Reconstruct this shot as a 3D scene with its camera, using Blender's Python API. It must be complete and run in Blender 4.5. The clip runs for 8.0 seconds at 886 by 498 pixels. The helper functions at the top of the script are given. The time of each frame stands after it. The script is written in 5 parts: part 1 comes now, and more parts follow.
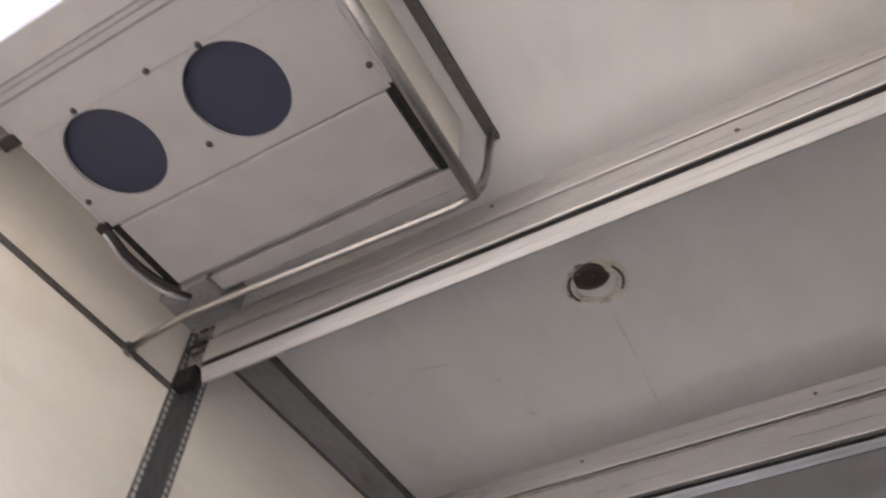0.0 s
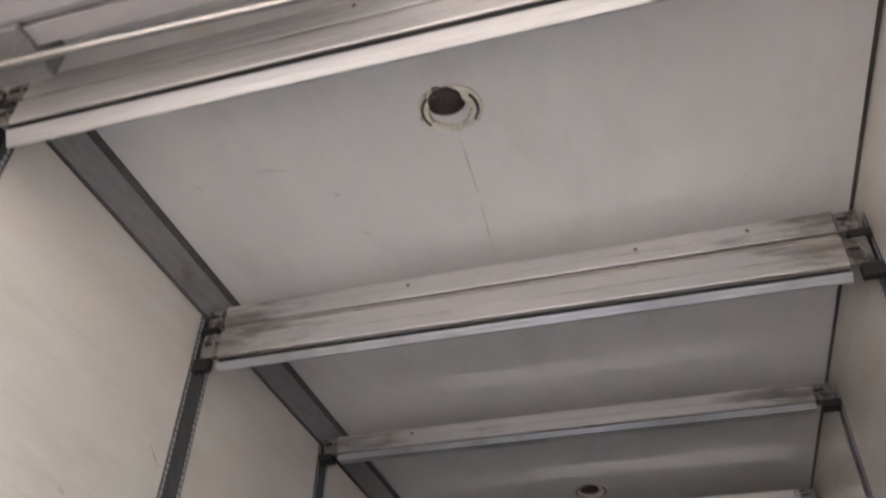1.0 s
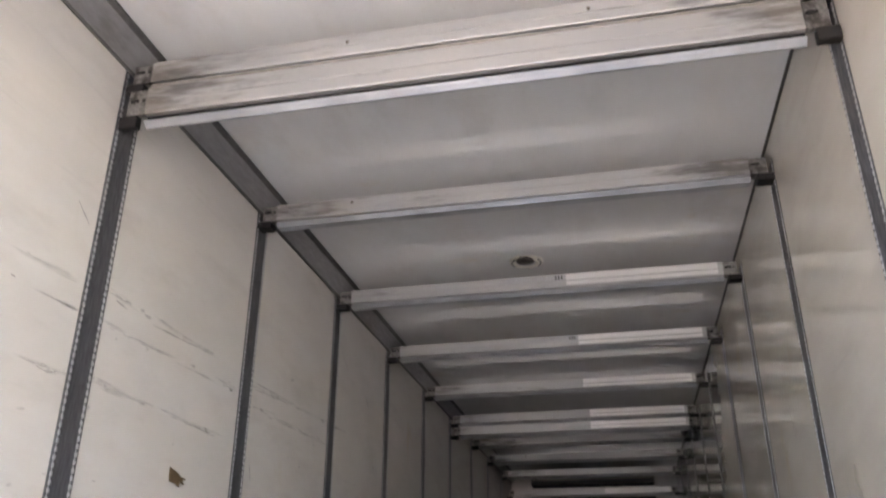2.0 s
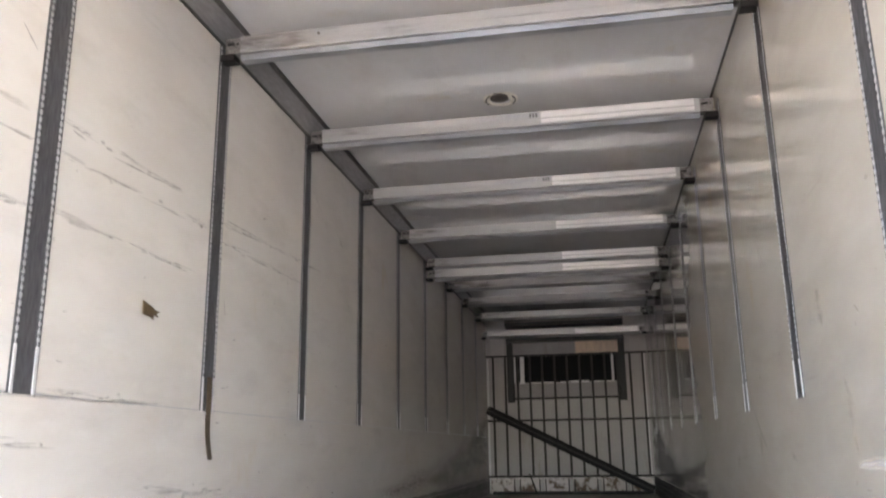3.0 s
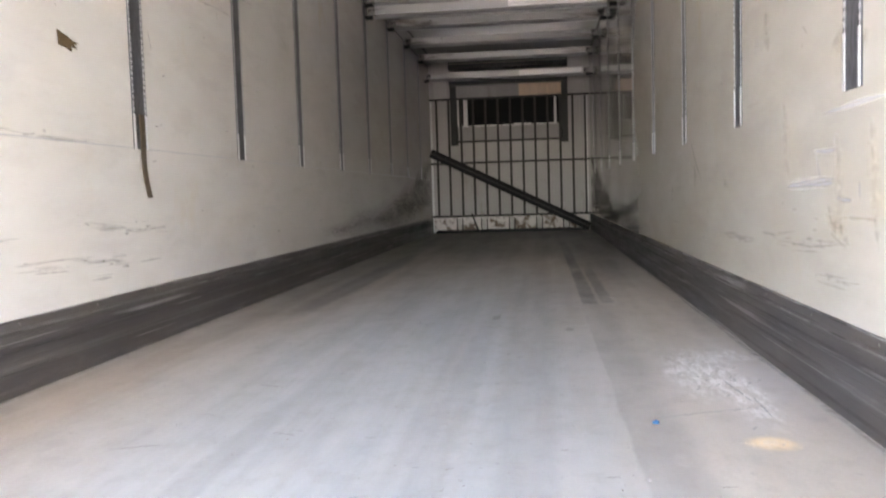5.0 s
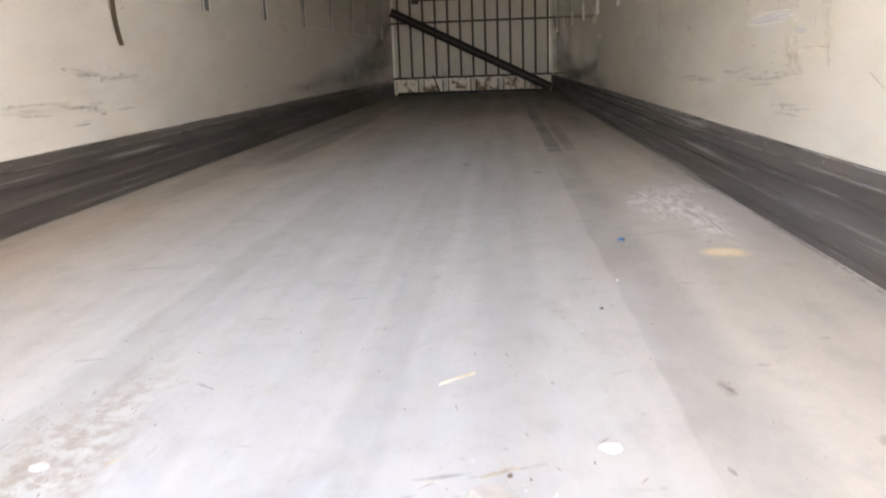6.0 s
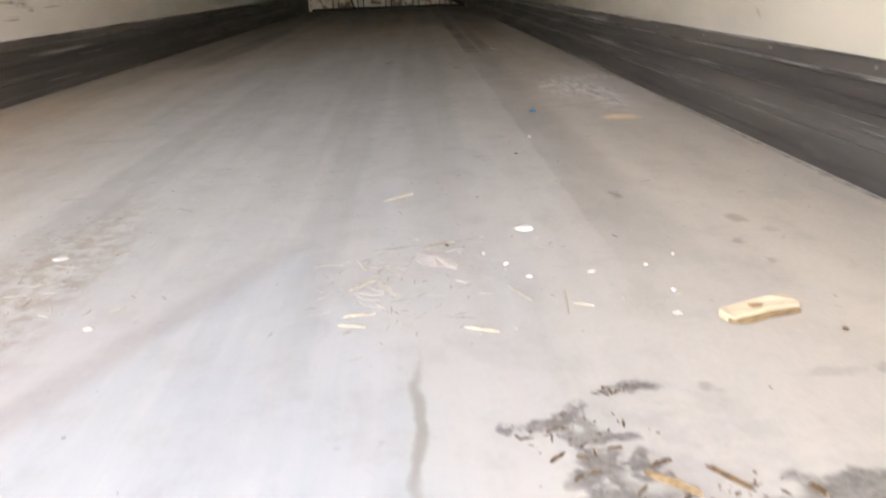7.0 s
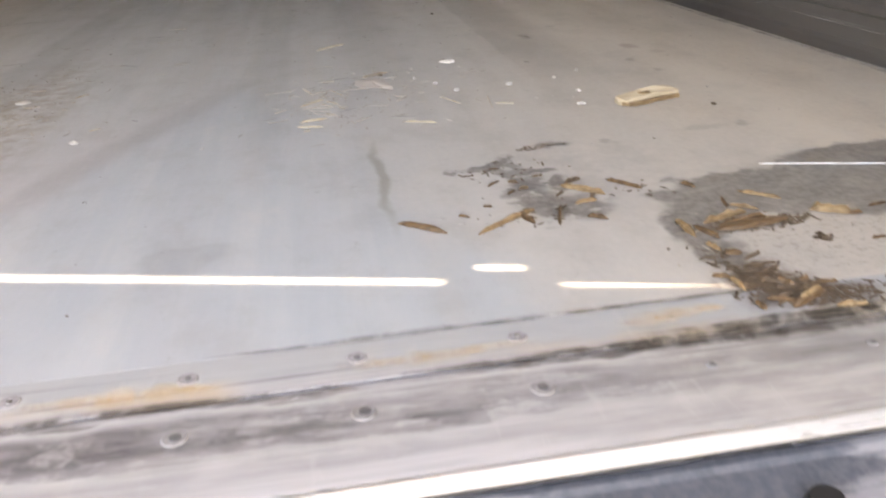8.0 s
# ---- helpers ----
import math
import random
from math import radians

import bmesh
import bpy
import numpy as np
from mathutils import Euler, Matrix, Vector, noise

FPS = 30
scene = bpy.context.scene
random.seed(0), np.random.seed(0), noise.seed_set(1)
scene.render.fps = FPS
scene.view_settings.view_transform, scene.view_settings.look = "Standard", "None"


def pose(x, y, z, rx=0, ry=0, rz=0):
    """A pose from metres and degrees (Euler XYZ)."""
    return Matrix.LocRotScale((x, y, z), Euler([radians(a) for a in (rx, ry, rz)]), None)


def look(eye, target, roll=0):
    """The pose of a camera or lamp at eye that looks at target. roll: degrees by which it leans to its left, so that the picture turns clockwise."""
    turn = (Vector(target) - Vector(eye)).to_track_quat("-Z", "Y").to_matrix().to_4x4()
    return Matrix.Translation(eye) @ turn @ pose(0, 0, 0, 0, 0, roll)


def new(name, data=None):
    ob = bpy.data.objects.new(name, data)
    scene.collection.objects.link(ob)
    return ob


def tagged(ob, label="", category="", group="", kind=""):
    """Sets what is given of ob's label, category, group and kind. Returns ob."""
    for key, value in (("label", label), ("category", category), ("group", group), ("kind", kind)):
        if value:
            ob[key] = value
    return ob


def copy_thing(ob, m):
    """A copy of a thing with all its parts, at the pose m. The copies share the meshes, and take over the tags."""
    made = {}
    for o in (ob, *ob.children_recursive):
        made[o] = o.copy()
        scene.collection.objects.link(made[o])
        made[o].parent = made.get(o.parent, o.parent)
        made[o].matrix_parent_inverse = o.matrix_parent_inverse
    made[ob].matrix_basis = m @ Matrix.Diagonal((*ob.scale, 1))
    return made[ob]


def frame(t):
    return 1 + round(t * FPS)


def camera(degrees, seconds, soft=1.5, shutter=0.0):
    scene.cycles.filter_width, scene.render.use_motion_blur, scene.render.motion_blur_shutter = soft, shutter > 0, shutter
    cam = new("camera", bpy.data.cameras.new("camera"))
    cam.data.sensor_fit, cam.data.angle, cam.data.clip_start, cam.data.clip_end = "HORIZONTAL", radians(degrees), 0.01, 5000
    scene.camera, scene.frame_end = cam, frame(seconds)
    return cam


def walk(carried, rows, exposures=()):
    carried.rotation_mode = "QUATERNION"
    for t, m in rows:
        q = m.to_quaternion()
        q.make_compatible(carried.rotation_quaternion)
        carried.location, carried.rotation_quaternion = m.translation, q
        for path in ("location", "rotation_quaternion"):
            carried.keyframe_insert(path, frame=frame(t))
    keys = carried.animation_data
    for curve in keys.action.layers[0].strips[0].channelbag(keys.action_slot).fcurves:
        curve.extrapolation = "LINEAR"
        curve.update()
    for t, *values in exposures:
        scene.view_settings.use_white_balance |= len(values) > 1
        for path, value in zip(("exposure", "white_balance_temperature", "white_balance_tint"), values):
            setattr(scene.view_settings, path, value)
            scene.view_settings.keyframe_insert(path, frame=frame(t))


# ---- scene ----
cam = camera(57.2, 8.0, 2.0, 0.3)
PATH = [
    (0, (0.497, -0.009, 0.721), (-0.184, 1.065, 2.265), 3.6),
    (0.3, (0.53, 0.052, 0.73), (-0.087, 1.229, 2.225), 3.8),
    (0.5, (0.492, 0.04, 0.766), (-0.054, 1.341, 2.183), 2.4),
    (1, (0.488, 0.09, 0.749), (0.028, 1.573, 2.01), 1.6),
    (1.4, (0.464, 0.149, 0.743), (0.058, 1.774, 1.836), 0.8),
    (1.5, (0.472, 0.154, 0.735), (0.068, 1.806, 1.786), 0.8),
    (2, (0.459, 0.206, 0.713), (0.074, 1.987, 1.537), 0.1),
    (2.2, (0.425, 0.224, 0.706), (0.058, 2.039, 1.46), -0.3),
    (3.3, (0.469, 0.295, 0.647), (0.126, 2.228, 1.027), -0.94),
    (3.5, (0.469, 0.302, 0.645), (0.138, 2.25, 0.962), -1.07),
    (4, (0.466, 0.318, 0.638), (0.161, 2.286, 0.822), -1.21),
    (4.5, (0.463, 0.334, 0.624), (0.186, 2.314, 0.671), -1.54),
    (5, (0.457, 0.342, 0.606), (0.217, 2.323, 0.472), -1.75),
    (5.2, (0.454, 0.342, 0.596), (0.232, 2.318, 0.385), -2.0),
    (6.3, (0.385, 0.078, 0.487), (0.282, 2.009, -0.025), -2.1),
    (6.5, (0.379, 0.02, 0.47), (0.312, 1.943, -0.073), -2.1),
    (7, (0.367, -0.148, 0.415), (0.417, 1.749, -0.216), -2.2),
    (7.5, (0.334, -0.29, 0.368), (0.471, 1.563, -0.374), -3.0),
    (7.8, (0.307, -0.345, 0.346), (0.509, 1.471, -0.467), -3.4),
    (8, (0.295, -0.385, 0.325), (0.547, 1.418, -0.503), -3.2),
]

# ---- light ----
EXPOSURE = [(t, e + 0.03, k, 17) for t, e, k in ((0.0, 3.44, 7350), (1.0, 3.90, 7250), (2.0, 4.65, 7200), (3.5, 5.37, 7350), (5.0, 5.47, 7500), (6.5, 4.92, 8950), (7.0, 4.60, 9250), (7.5, 4.12, 9400), (8.0, 3.83, 9300))]
walk(cam, [(t, look(eye, target, roll)) for t, eye, target, roll in PATH], EXPOSURE)

SUN_AZ, SUN_EL = math.atan2(1.0, -0.29), radians(45)
world = bpy.data.worlds.new("sky")
scene.world = world
world.use_nodes = True
wn = world.node_tree.nodes
sky = wn.new("ShaderNodeTexSky")
sky.sky_type, sky.sun_disc, sky.sun_elevation, sky.sun_rotation = "NISHITA", False, SUN_EL, SUN_AZ
sky.air_density, sky.dust_density, sky.ozone_density = 1.0, 3.0, 1.0
world.node_tree.links.new(sky.outputs[0], wn["Background"].inputs[0])
wn["Background"].inputs[1].default_value = 0.15
sun = new("sun", bpy.data.lights.new("sun", "SUN"))
sun.data.energy, sun.data.angle, sun.data.color = 2.5, radians(0.5), (1.0, 0.94, 0.85)
sun.matrix_world = look((20 * math.sin(SUN_AZ) * math.cos(SUN_EL), 20 * math.cos(SUN_AZ) * math.cos(SUN_EL), 20 * math.sin(SUN_EL)), (0, 0, 0))


# ---- materials ----
class Tree:
    """Short writing for node materials."""

    def __init__(self, name):
        self.mat = bpy.data.materials.new(name)
        self.mat.use_nodes = True
        self.t = self.mat.node_tree
        self.b = self.t.nodes["Principled BSDF"]
        self.co = self.t.nodes.new("ShaderNodeTexCoord").outputs["Object"]

    def put(self, socket, v):
        if isinstance(v, bpy.types.NodeSocket):
            self.t.links.new(v, socket)
        elif isinstance(v, (tuple, list)) and len(v) == 3 and socket.type == "RGBA":
            socket.default_value = (*v, 1)
        else:
            socket.default_value = v

    def math(self, op, a, b=0.0, c=0.0, clamp=False):
        n = self.t.nodes.new("ShaderNodeMath")
        n.operation, n.use_clamp = op, clamp
        for s, v in zip(n.inputs, (a, b, c)):
            self.put(s, v)
        return n.outputs[0]

    def vec(self, op, a, b=(0, 0, 0)):
        n = self.t.nodes.new("ShaderNodeVectorMath")
        n.operation = op
        self.put(n.inputs[0], a), self.put(n.inputs[1], b)
        return n.outputs["Value"] if op in ("LENGTH", "DOT_PRODUCT") else n.outputs["Vector"]

    def noise(self, scale, stretch=(1, 1, 1), detail=4.0, rough=0.55, at=None):
        n = self.t.nodes.new("ShaderNodeTexNoise")
        self.put(n.inputs["Vector"], self.vec("MULTIPLY", at or self.co, stretch))
        n.inputs["Scale"].default_value, n.inputs["Detail"].default_value, n.inputs["Roughness"].default_value = scale, detail, rough
        return n.outputs["Fac"]

    def ramp(self, v, lo, hi, a=0.0, b=1.0):
        n = self.t.nodes.new("ShaderNodeMapRange")
        n.interpolation_type = "SMOOTHSTEP"
        for s, x in zip(n.inputs, (v, lo, hi, a, b)):
            self.put(s, x)
        return n.outputs[0]

    def mix(self, f, a, b):
        n = self.t.nodes.new("ShaderNodeMix")
        n.data_type = "RGBA"
        self.put(n.inputs[0], f), self.put(n.inputs[6], a), self.put(n.inputs[7], b)
        return n.outputs[2]

    def blob(self, cx, cy, rx, ry, at, soft=0.35):
        d = self.vec("LENGTH", self.vec("MULTIPLY", self.vec("SUBTRACT", at, (cx, cy, 0)), (1 / rx, 1 / ry, 0)))
        return self.ramp(d, 1 - soft, 1 + soft, 1.0, 0.0)

    def strip(self, x0, x1, y0, y1, at, sx0=0.01, sx1=0.03, sy0=0.1, sy1=0.1):
        """A lane along y with an edge softness of its own on each side."""
        n = self.t.nodes.new("ShaderNodeSeparateXYZ")
        self.put(n.inputs[0], at)
        x, y = n.outputs[0], n.outputs[1]
        across = self.math("MULTIPLY", self.ramp(x, x0 - sx0, x0 + sx0), self.ramp(x, x1 - sx1, x1 + sx1, 1.0, 0.0))
        return self.math("MULTIPLY", across, self.math("MULTIPLY", self.ramp(y, y0 - sy0, y0 + sy0), self.ramp(y, y1 - sy1, y1 + sy1, 1.0, 0.0)))

    def slant(self, at, x0, y0, k):
        """How far a place lies to the right of a line that leans k across for each metre along."""
        n = self.t.nodes.new("ShaderNodeSeparateXYZ")
        self.put(n.inputs[0], at)
        return self.math("SUBTRACT", self.math("SUBTRACT", n.outputs[0], x0), self.math("MULTIPLY", self.math("SUBTRACT", n.outputs[1], y0), k))

    def shake(self, scale, much):
        """The coordinates, pushed about by noise, for uneven edges."""
        n = self.t.nodes.new("ShaderNodeTexNoise")
        n.inputs["Scale"].default_value, n.inputs["Detail"].default_value = scale, 5
        self.put(n.inputs["Vector"], self.co)
        return self.vec("ADD", self.co, self.vec("MULTIPLY", self.vec("SUBTRACT", n.outputs["Color"], (0.5, 0.5, 0.5)), (much, much, much)))

    def bump(self, v, strength, distance=0.002):
        n = self.t.nodes.new("ShaderNodeBump")
        self.put(n.inputs["Height"], v)
        n.inputs["Strength"].default_value, n.inputs["Distance"].default_value = strength, distance
        self.put(self.b.inputs["Normal"], n.outputs[0])

    def done(self, color, rough, metal=0.0, **more):
        self.put(self.b.inputs["Base Color"], color), self.put(self.b.inputs["Roughness"], rough), self.put(self.b.inputs["Metallic"], metal)
        for k, v in more.items():
            self.put(self.b.inputs[k.replace("_", " ")], v)
        return self.mat


def surface(name, c1, c2, rough=(0.35, 0.55), metal=0.0, grain=60.0, stretch=(1, 1, 1), patch=1.6, dirt=None, dirt_stretch=(1, 1, 1), dirt_at=(0.56, 0.72), dirt_scale=2.5, bump=0.15, vary=0.0, **more):
    """A worn surface: large patches and fine grain between two colours, and dirt of a third."""
    m = Tree(name)
    if vary:
        info = m.t.nodes.new("ShaderNodeObjectInfo")
        shift = m.t.nodes.new("ShaderNodeCombineXYZ")
        for s in shift.inputs:
            m.put(s, m.math("MULTIPLY", info.outputs["Random"], vary))
        m.co = m.vec("ADD", m.co, shift.outputs[0])
    big, fine = m.noise(patch, stretch), m.noise(grain, stretch, 3)
    f = m.math("MULTIPLY_ADD", fine, 0.5, m.math("MULTIPLY", big, 0.5))
    color = m.mix(m.ramp(f, 0.35, 0.65), c1, c2)
    r = m.ramp(fine, 0.3, 0.7, *rough)
    if dirt:
        d = m.ramp(m.noise(dirt_scale, dirt_stretch, 7, 0.65), *dirt_at)
        color = m.mix(d, color, dirt)
        r = m.math("MULTIPLY_ADD", d, 0.25, r, True)
    m.bump(f, bump)
    return m.done(color, r, metal, **more)


def wall_paint(name, c1, c2, streak):
    """Cream glass-fibre skin with long scuffs along the load's way and yellowed patches."""
    m = Tree(name)
    big, mid = m.noise(0.9, (1, 0.5, 1)), m.noise(7.0, (1, 0.35, 1), 6)
    color = m.mix(m.ramp(m.math("MULTIPLY_ADD", mid, 0.4, m.math("MULTIPLY", big, 0.6)), 0.38, 0.62), c1, c2)
    yellow = m.ramp(m.noise(2.3, (1, 1, 0.6), 5, 0.6), 0.60, 0.78)
    color = m.mix(m.math("MULTIPLY", yellow, 0.5), color, (0.62, 0.50, 0.30))
    zone = m.ramp(m.noise(1.3, (1, 0.6, 1.5)), 0.42, 0.62)
    lines = m.ramp(m.noise(26.0, (1, 0.05, 1.0), 5, 0.6), 0.60, 0.72)
    color = m.mix(m.math("MULTIPLY", m.math("MULTIPLY", lines, zone), streak), color, (0.20, 0.18, 0.16))
    haze = m.math("MULTIPLY", m.ramp(m.noise(3.4, (1, 0.5, 1.6), 7, 0.65), 0.50, 0.72), 0.22)
    color = m.mix(haze, color, (0.43, 0.39, 0.36))
    grime = m.ramp(m.noise(55.0, (1, 0.6, 1), 4, 0.6), 0.70, 0.80)
    color = m.mix(m.math("MULTIPLY", grime, 0.4), color, (0.25, 0.22, 0.18))
    m.bump(m.noise(16.0, (1, 1, 1), 3), 0.004, 0.003)
    return m.done(color, m.ramp(mid, 0.3, 0.7, 0.06, 0.12), 0.0, IOR=1.55, Coat_Weight=0.35, Coat_Roughness=0.10, Coat_IOR=1.55)


WALL = wall_paint("cream_wall_skin", (0.715, 0.685, 0.640), (0.655, 0.622, 0.575), 0.09)
# east skin: yellower, and darkened a little for the weaker light there
YELLOWED_DIM = wall_paint("yellowed_dim_wall_skin", (0.645, 0.600, 0.530), (0.575, 0.528, 0.458), 0.12)
CEILING = wall_paint("white_ceiling_skin", (0.68, 0.68, 0.678), (0.64, 0.64, 0.637), 0.03)
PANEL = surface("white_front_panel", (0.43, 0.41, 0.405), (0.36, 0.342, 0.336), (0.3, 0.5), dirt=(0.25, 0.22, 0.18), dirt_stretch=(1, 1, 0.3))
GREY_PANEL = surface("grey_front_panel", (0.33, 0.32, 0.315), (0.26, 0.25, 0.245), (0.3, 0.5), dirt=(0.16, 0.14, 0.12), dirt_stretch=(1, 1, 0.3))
# the unit's white twice: light for the sides, with shade mixed in for undersides
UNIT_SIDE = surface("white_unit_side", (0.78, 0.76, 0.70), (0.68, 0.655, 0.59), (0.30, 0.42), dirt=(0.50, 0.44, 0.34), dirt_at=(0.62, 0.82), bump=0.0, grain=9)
UNIT_DIM = surface("white_unit_dimmed", (0.30, 0.292, 0.298), (0.265, 0.257, 0.262), (0.30, 0.42), dirt=(0.45, 0.40, 0.33), dirt_at=(0.64, 0.85), bump=0.0, grain=9)


def weathered_aluminium(name, grimy, light=1.0):
    """Whitish oxidised aluminium with blotches of dark grime, thickest towards the ends of a beam."""
    m = Tree(name)
    ends = m.ramp(m.math("ABSOLUTE", m.vec("DOT_PRODUCT", m.co, (1, 0, 0))), 0.50, 1.12, 0.0, grimy)
    info = m.t.nodes.new("ShaderNodeObjectInfo")
    shift = m.t.nodes.new("ShaderNodeCombineXYZ")
    for q in shift.inputs:
        m.put(q, m.math("MULTIPLY", info.outputs["Random"], 9.0))
    m.co = m.vec("ADD", m.co, shift.outputs[0])
    big, fine = m.noise(1.6, (1, 2, 2), 2, 0.4), m.noise(90, (0.6, 1, 1), 4)
    color = m.mix(m.ramp(m.math("MULTIPLY_ADD", fine, 0.15, m.math("MULTIPLY", big, 0.85)), 0.36, 0.64), tuple(light * v for v in (0.53, 0.527, 0.525)), tuple(light * v for v in (0.46, 0.458, 0.458)))
    grime = m.ramp(m.math("ADD", m.noise(5.0, (0.45, 2.6, 2.8), 8, 0.68), ends), 0.575, 0.80)
    color = m.mix(m.math("MULTIPLY", grime, 0.8), color, (0.10, 0.092, 0.085))
    tan = m.ramp(m.math("ADD", m.noise(4.0, (0.8, 2, 2), 6, 0.6), ends), 0.60, 0.75)
    color = m.mix(m.math("MULTIPLY", tan, 0.12), color, (0.46, 0.36, 0.24))
    return m.done(color, m.ramp(fine, 0.3, 0.7, 0.30, 0.42), 0.45)


ALU = weathered_aluminium("weathered_aluminium", 0.22, 0.90)
PALE_ALU = weathered_aluminium("grey_weathered_aluminium", 0.10, 0.80)
BRIGHT = surface("polished_aluminium", (0.66, 0.67, 0.70), (0.52, 0.53, 0.55), (0.24, 0.36), 0.9, 150, (0.08, 1, 1), dirt=(0.26, 0.24, 0.22), dirt_at=(0.68, 0.85), dirt_stretch=(0.5, 1, 2), bump=0.03, vary=5.0)
def flange_alloy():
    m = Tree("rubbed_flange_alloy")
    big = m.noise(3.0, (1, 1, 1), 4)
    return m.done(m.mix(m.ramp(big, 0.35, 0.65), (0.45, 0.46, 0.48), (0.33, 0.336, 0.352)), 0.30, 0.6)


FLANGE = flange_alloy()
END = surface("grimy_end_alloy", (0.27, 0.26, 0.25), (0.14, 0.135, 0.13), (0.4, 0.55), 0.4, 90, dirt=(0.06, 0.055, 0.05), dirt_at=(0.44, 0.62), dirt_scale=14, vary=6.0)
# lighter copy of the beam metal, for the face's part that mirrors the opening
LIT_ALU = surface("lit_pale_aluminium", (0.74, 0.73, 0.72), (0.64, 0.632, 0.625), (0.28, 0.40), 0.35, 120, (0.1, 1, 1), dirt=(0.40, 0.34, 0.28), dirt_at=(0.62, 0.80), dirt_stretch=(0.6, 2, 2), bump=0.03, vary=7.0)
SILVER = surface("silvery_alloy", (0.56, 0.55, 0.545), (0.49, 0.48, 0.475), (0.30, 0.40), 0.6, 120, (0.06, 1, 1), dirt=(0.36, 0.33, 0.28), dirt_at=(0.62, 0.90), dirt_stretch=(0.35, 2, 2), dirt_scale=2.0, bump=0.02, vary=4.0)
SILVER_LOW = surface("rubbed_silvery_flange", (0.40, 0.40, 0.41), (0.33, 0.33, 0.335), (0.32, 0.42), 0.5, 150, (0.05, 1, 1), dirt=(0.25, 0.24, 0.22), dirt_at=(0.62, 0.85), dirt_stretch=(0.3, 2, 2), bump=0.02, vary=4.0)
STEEL = surface("stainless_steel", (0.40, 0.385, 0.375), (0.28, 0.27, 0.265), (0.28, 0.42), 1.0, 200, bump=0.04)
STRIP = surface("notched_galvanised_strip", (0.60, 0.60, 0.605), (0.42, 0.42, 0.425), (0.42, 0.55), 0.5, 90)
GALV = surface("galvanised_strip", (0.72, 0.72, 0.72), (0.56, 0.56, 0.56), (0.42, 0.55), 0.5, 90)
TRACKS = surface("dark_track_steel", (0.105, 0.105, 0.112), (0.070, 0.070, 0.075), (0.45, 0.6), 0.3, 80, (1, 1, 0.2), dirt=(0.18, 0.15, 0.12), dirt_at=(0.62, 0.8))
DUCT = surface("grey_duct", (0.29, 0.287, 0.290), (0.235, 0.232, 0.234), (0.35, 0.5), 0.3, 70, (1, 0.2, 1), dirt=(0.17, 0.16, 0.155), dirt_at=(0.54, 0.84), dirt_stretch=(1, 0.4, 1), dirt_scale=3.5)
PLATE = surface("dull_grey_plate", (0.175, 0.170, 0.178), (0.135, 0.131, 0.138), (0.45, 0.6), 0.2, 60)
DUCT_EDGE = surface("dark_duct_edge", (0.12, 0.115, 0.112), (0.08, 0.077, 0.075), (0.5, 0.65), 0.2)
BLACK = surface("black_bracket", (0.016, 0.015, 0.016), (0.026, 0.024, 0.023), (0.6, 0.75), Specular_IOR_Level=0.2)
NAVY = surface("dark_fan_guard", (0.010, 0.013, 0.034), (0.015, 0.018, 0.042), (0.5, 0.65), grain=200)
SEAL = surface("black_sealant", (0.035, 0.032, 0.03), (0.06, 0.055, 0.05), (0.6, 0.8))
GRILLE = surface("dull_grille_steel", (0.042, 0.038, 0.036), (0.028, 0.026, 0.025), (0.5, 0.7), 0.1)
FRAME = surface("dark_frame", (0.030, 0.029, 0.029), (0.045, 0.043, 0.042), (0.5, 0.7))
VOID = surface("dark_inside", (0.010, 0.010, 0.011), (0.016, 0.016, 0.016), (0.7, 0.9), Specular_IOR_Level=0.2)
SKIRT = surface("stained_pale_channel", (0.72, 0.68, 0.66), (0.55, 0.51, 0.49), (0.5, 0.7), dirt=(0.16, 0.11, 0.08), dirt_scale=7, dirt_at=(0.48, 0.6))
TAN = surface("tan_lining_lit", (0.78, 0.60, 0.47), (0.55, 0.42, 0.33), (0.5, 0.7), stretch=(4, 1, 0.3), grain=30)
WOOD = surface("pale_split_wood", (0.74, 0.63, 0.50), (0.55, 0.43, 0.31), (0.55, 0.75), grain=90, stretch=(0.3, 3, 3), bump=0.5)
WET_WOOD = surface("wet_brown_wood", (0.165, 0.093, 0.043), (0.055, 0.032, 0.017), (0.35, 0.55), grain=120, stretch=(0.6, 2, 2), bump=0.5)
CHAFF = surface("pale_chaff", (0.40, 0.37, 0.325), (0.27, 0.24, 0.20), (0.5, 0.7))
OFFCUT = surface("weathered_offcut", (0.54, 0.455, 0.335), (0.41, 0.325, 0.22), (0.55, 0.75), grain=60, stretch=(0.3, 3, 3), bump=0.5)
STRAW = surface("straw", (0.42, 0.37, 0.285), (0.26, 0.22, 0.16), (0.5, 0.7))
MUD = surface("wet_dirt", (0.070, 0.046, 0.030), (0.130, 0.088, 0.056), (0.3, 0.55), grain=150, bump=0.6)
FLAKE = surface("white_plastic_flake", (0.80, 0.79, 0.78), (0.72, 0.71, 0.70), (0.35, 0.5))
PAPER = surface("white_scrap", (0.47, 0.455, 0.44), (0.38, 0.365, 0.35), (0.5, 0.7))
CARD = surface("grey_scrap", (0.43, 0.40, 0.38), (0.36, 0.335, 0.315), (0.5, 0.7))
FIBRE = surface("dull_fibre", (0.27, 0.235, 0.19), (0.19, 0.16, 0.125), (0.6, 0.8))
BLUE = surface("blue_plastic", (0.03, 0.13, 0.26), (0.015, 0.06, 0.14), (0.3, 0.4))
FOAM = surface("brown_exposed_foam", (0.14, 0.092, 0.042), (0.085, 0.056, 0.026), (0.8, 0.95), grain=200, bump=0.8)
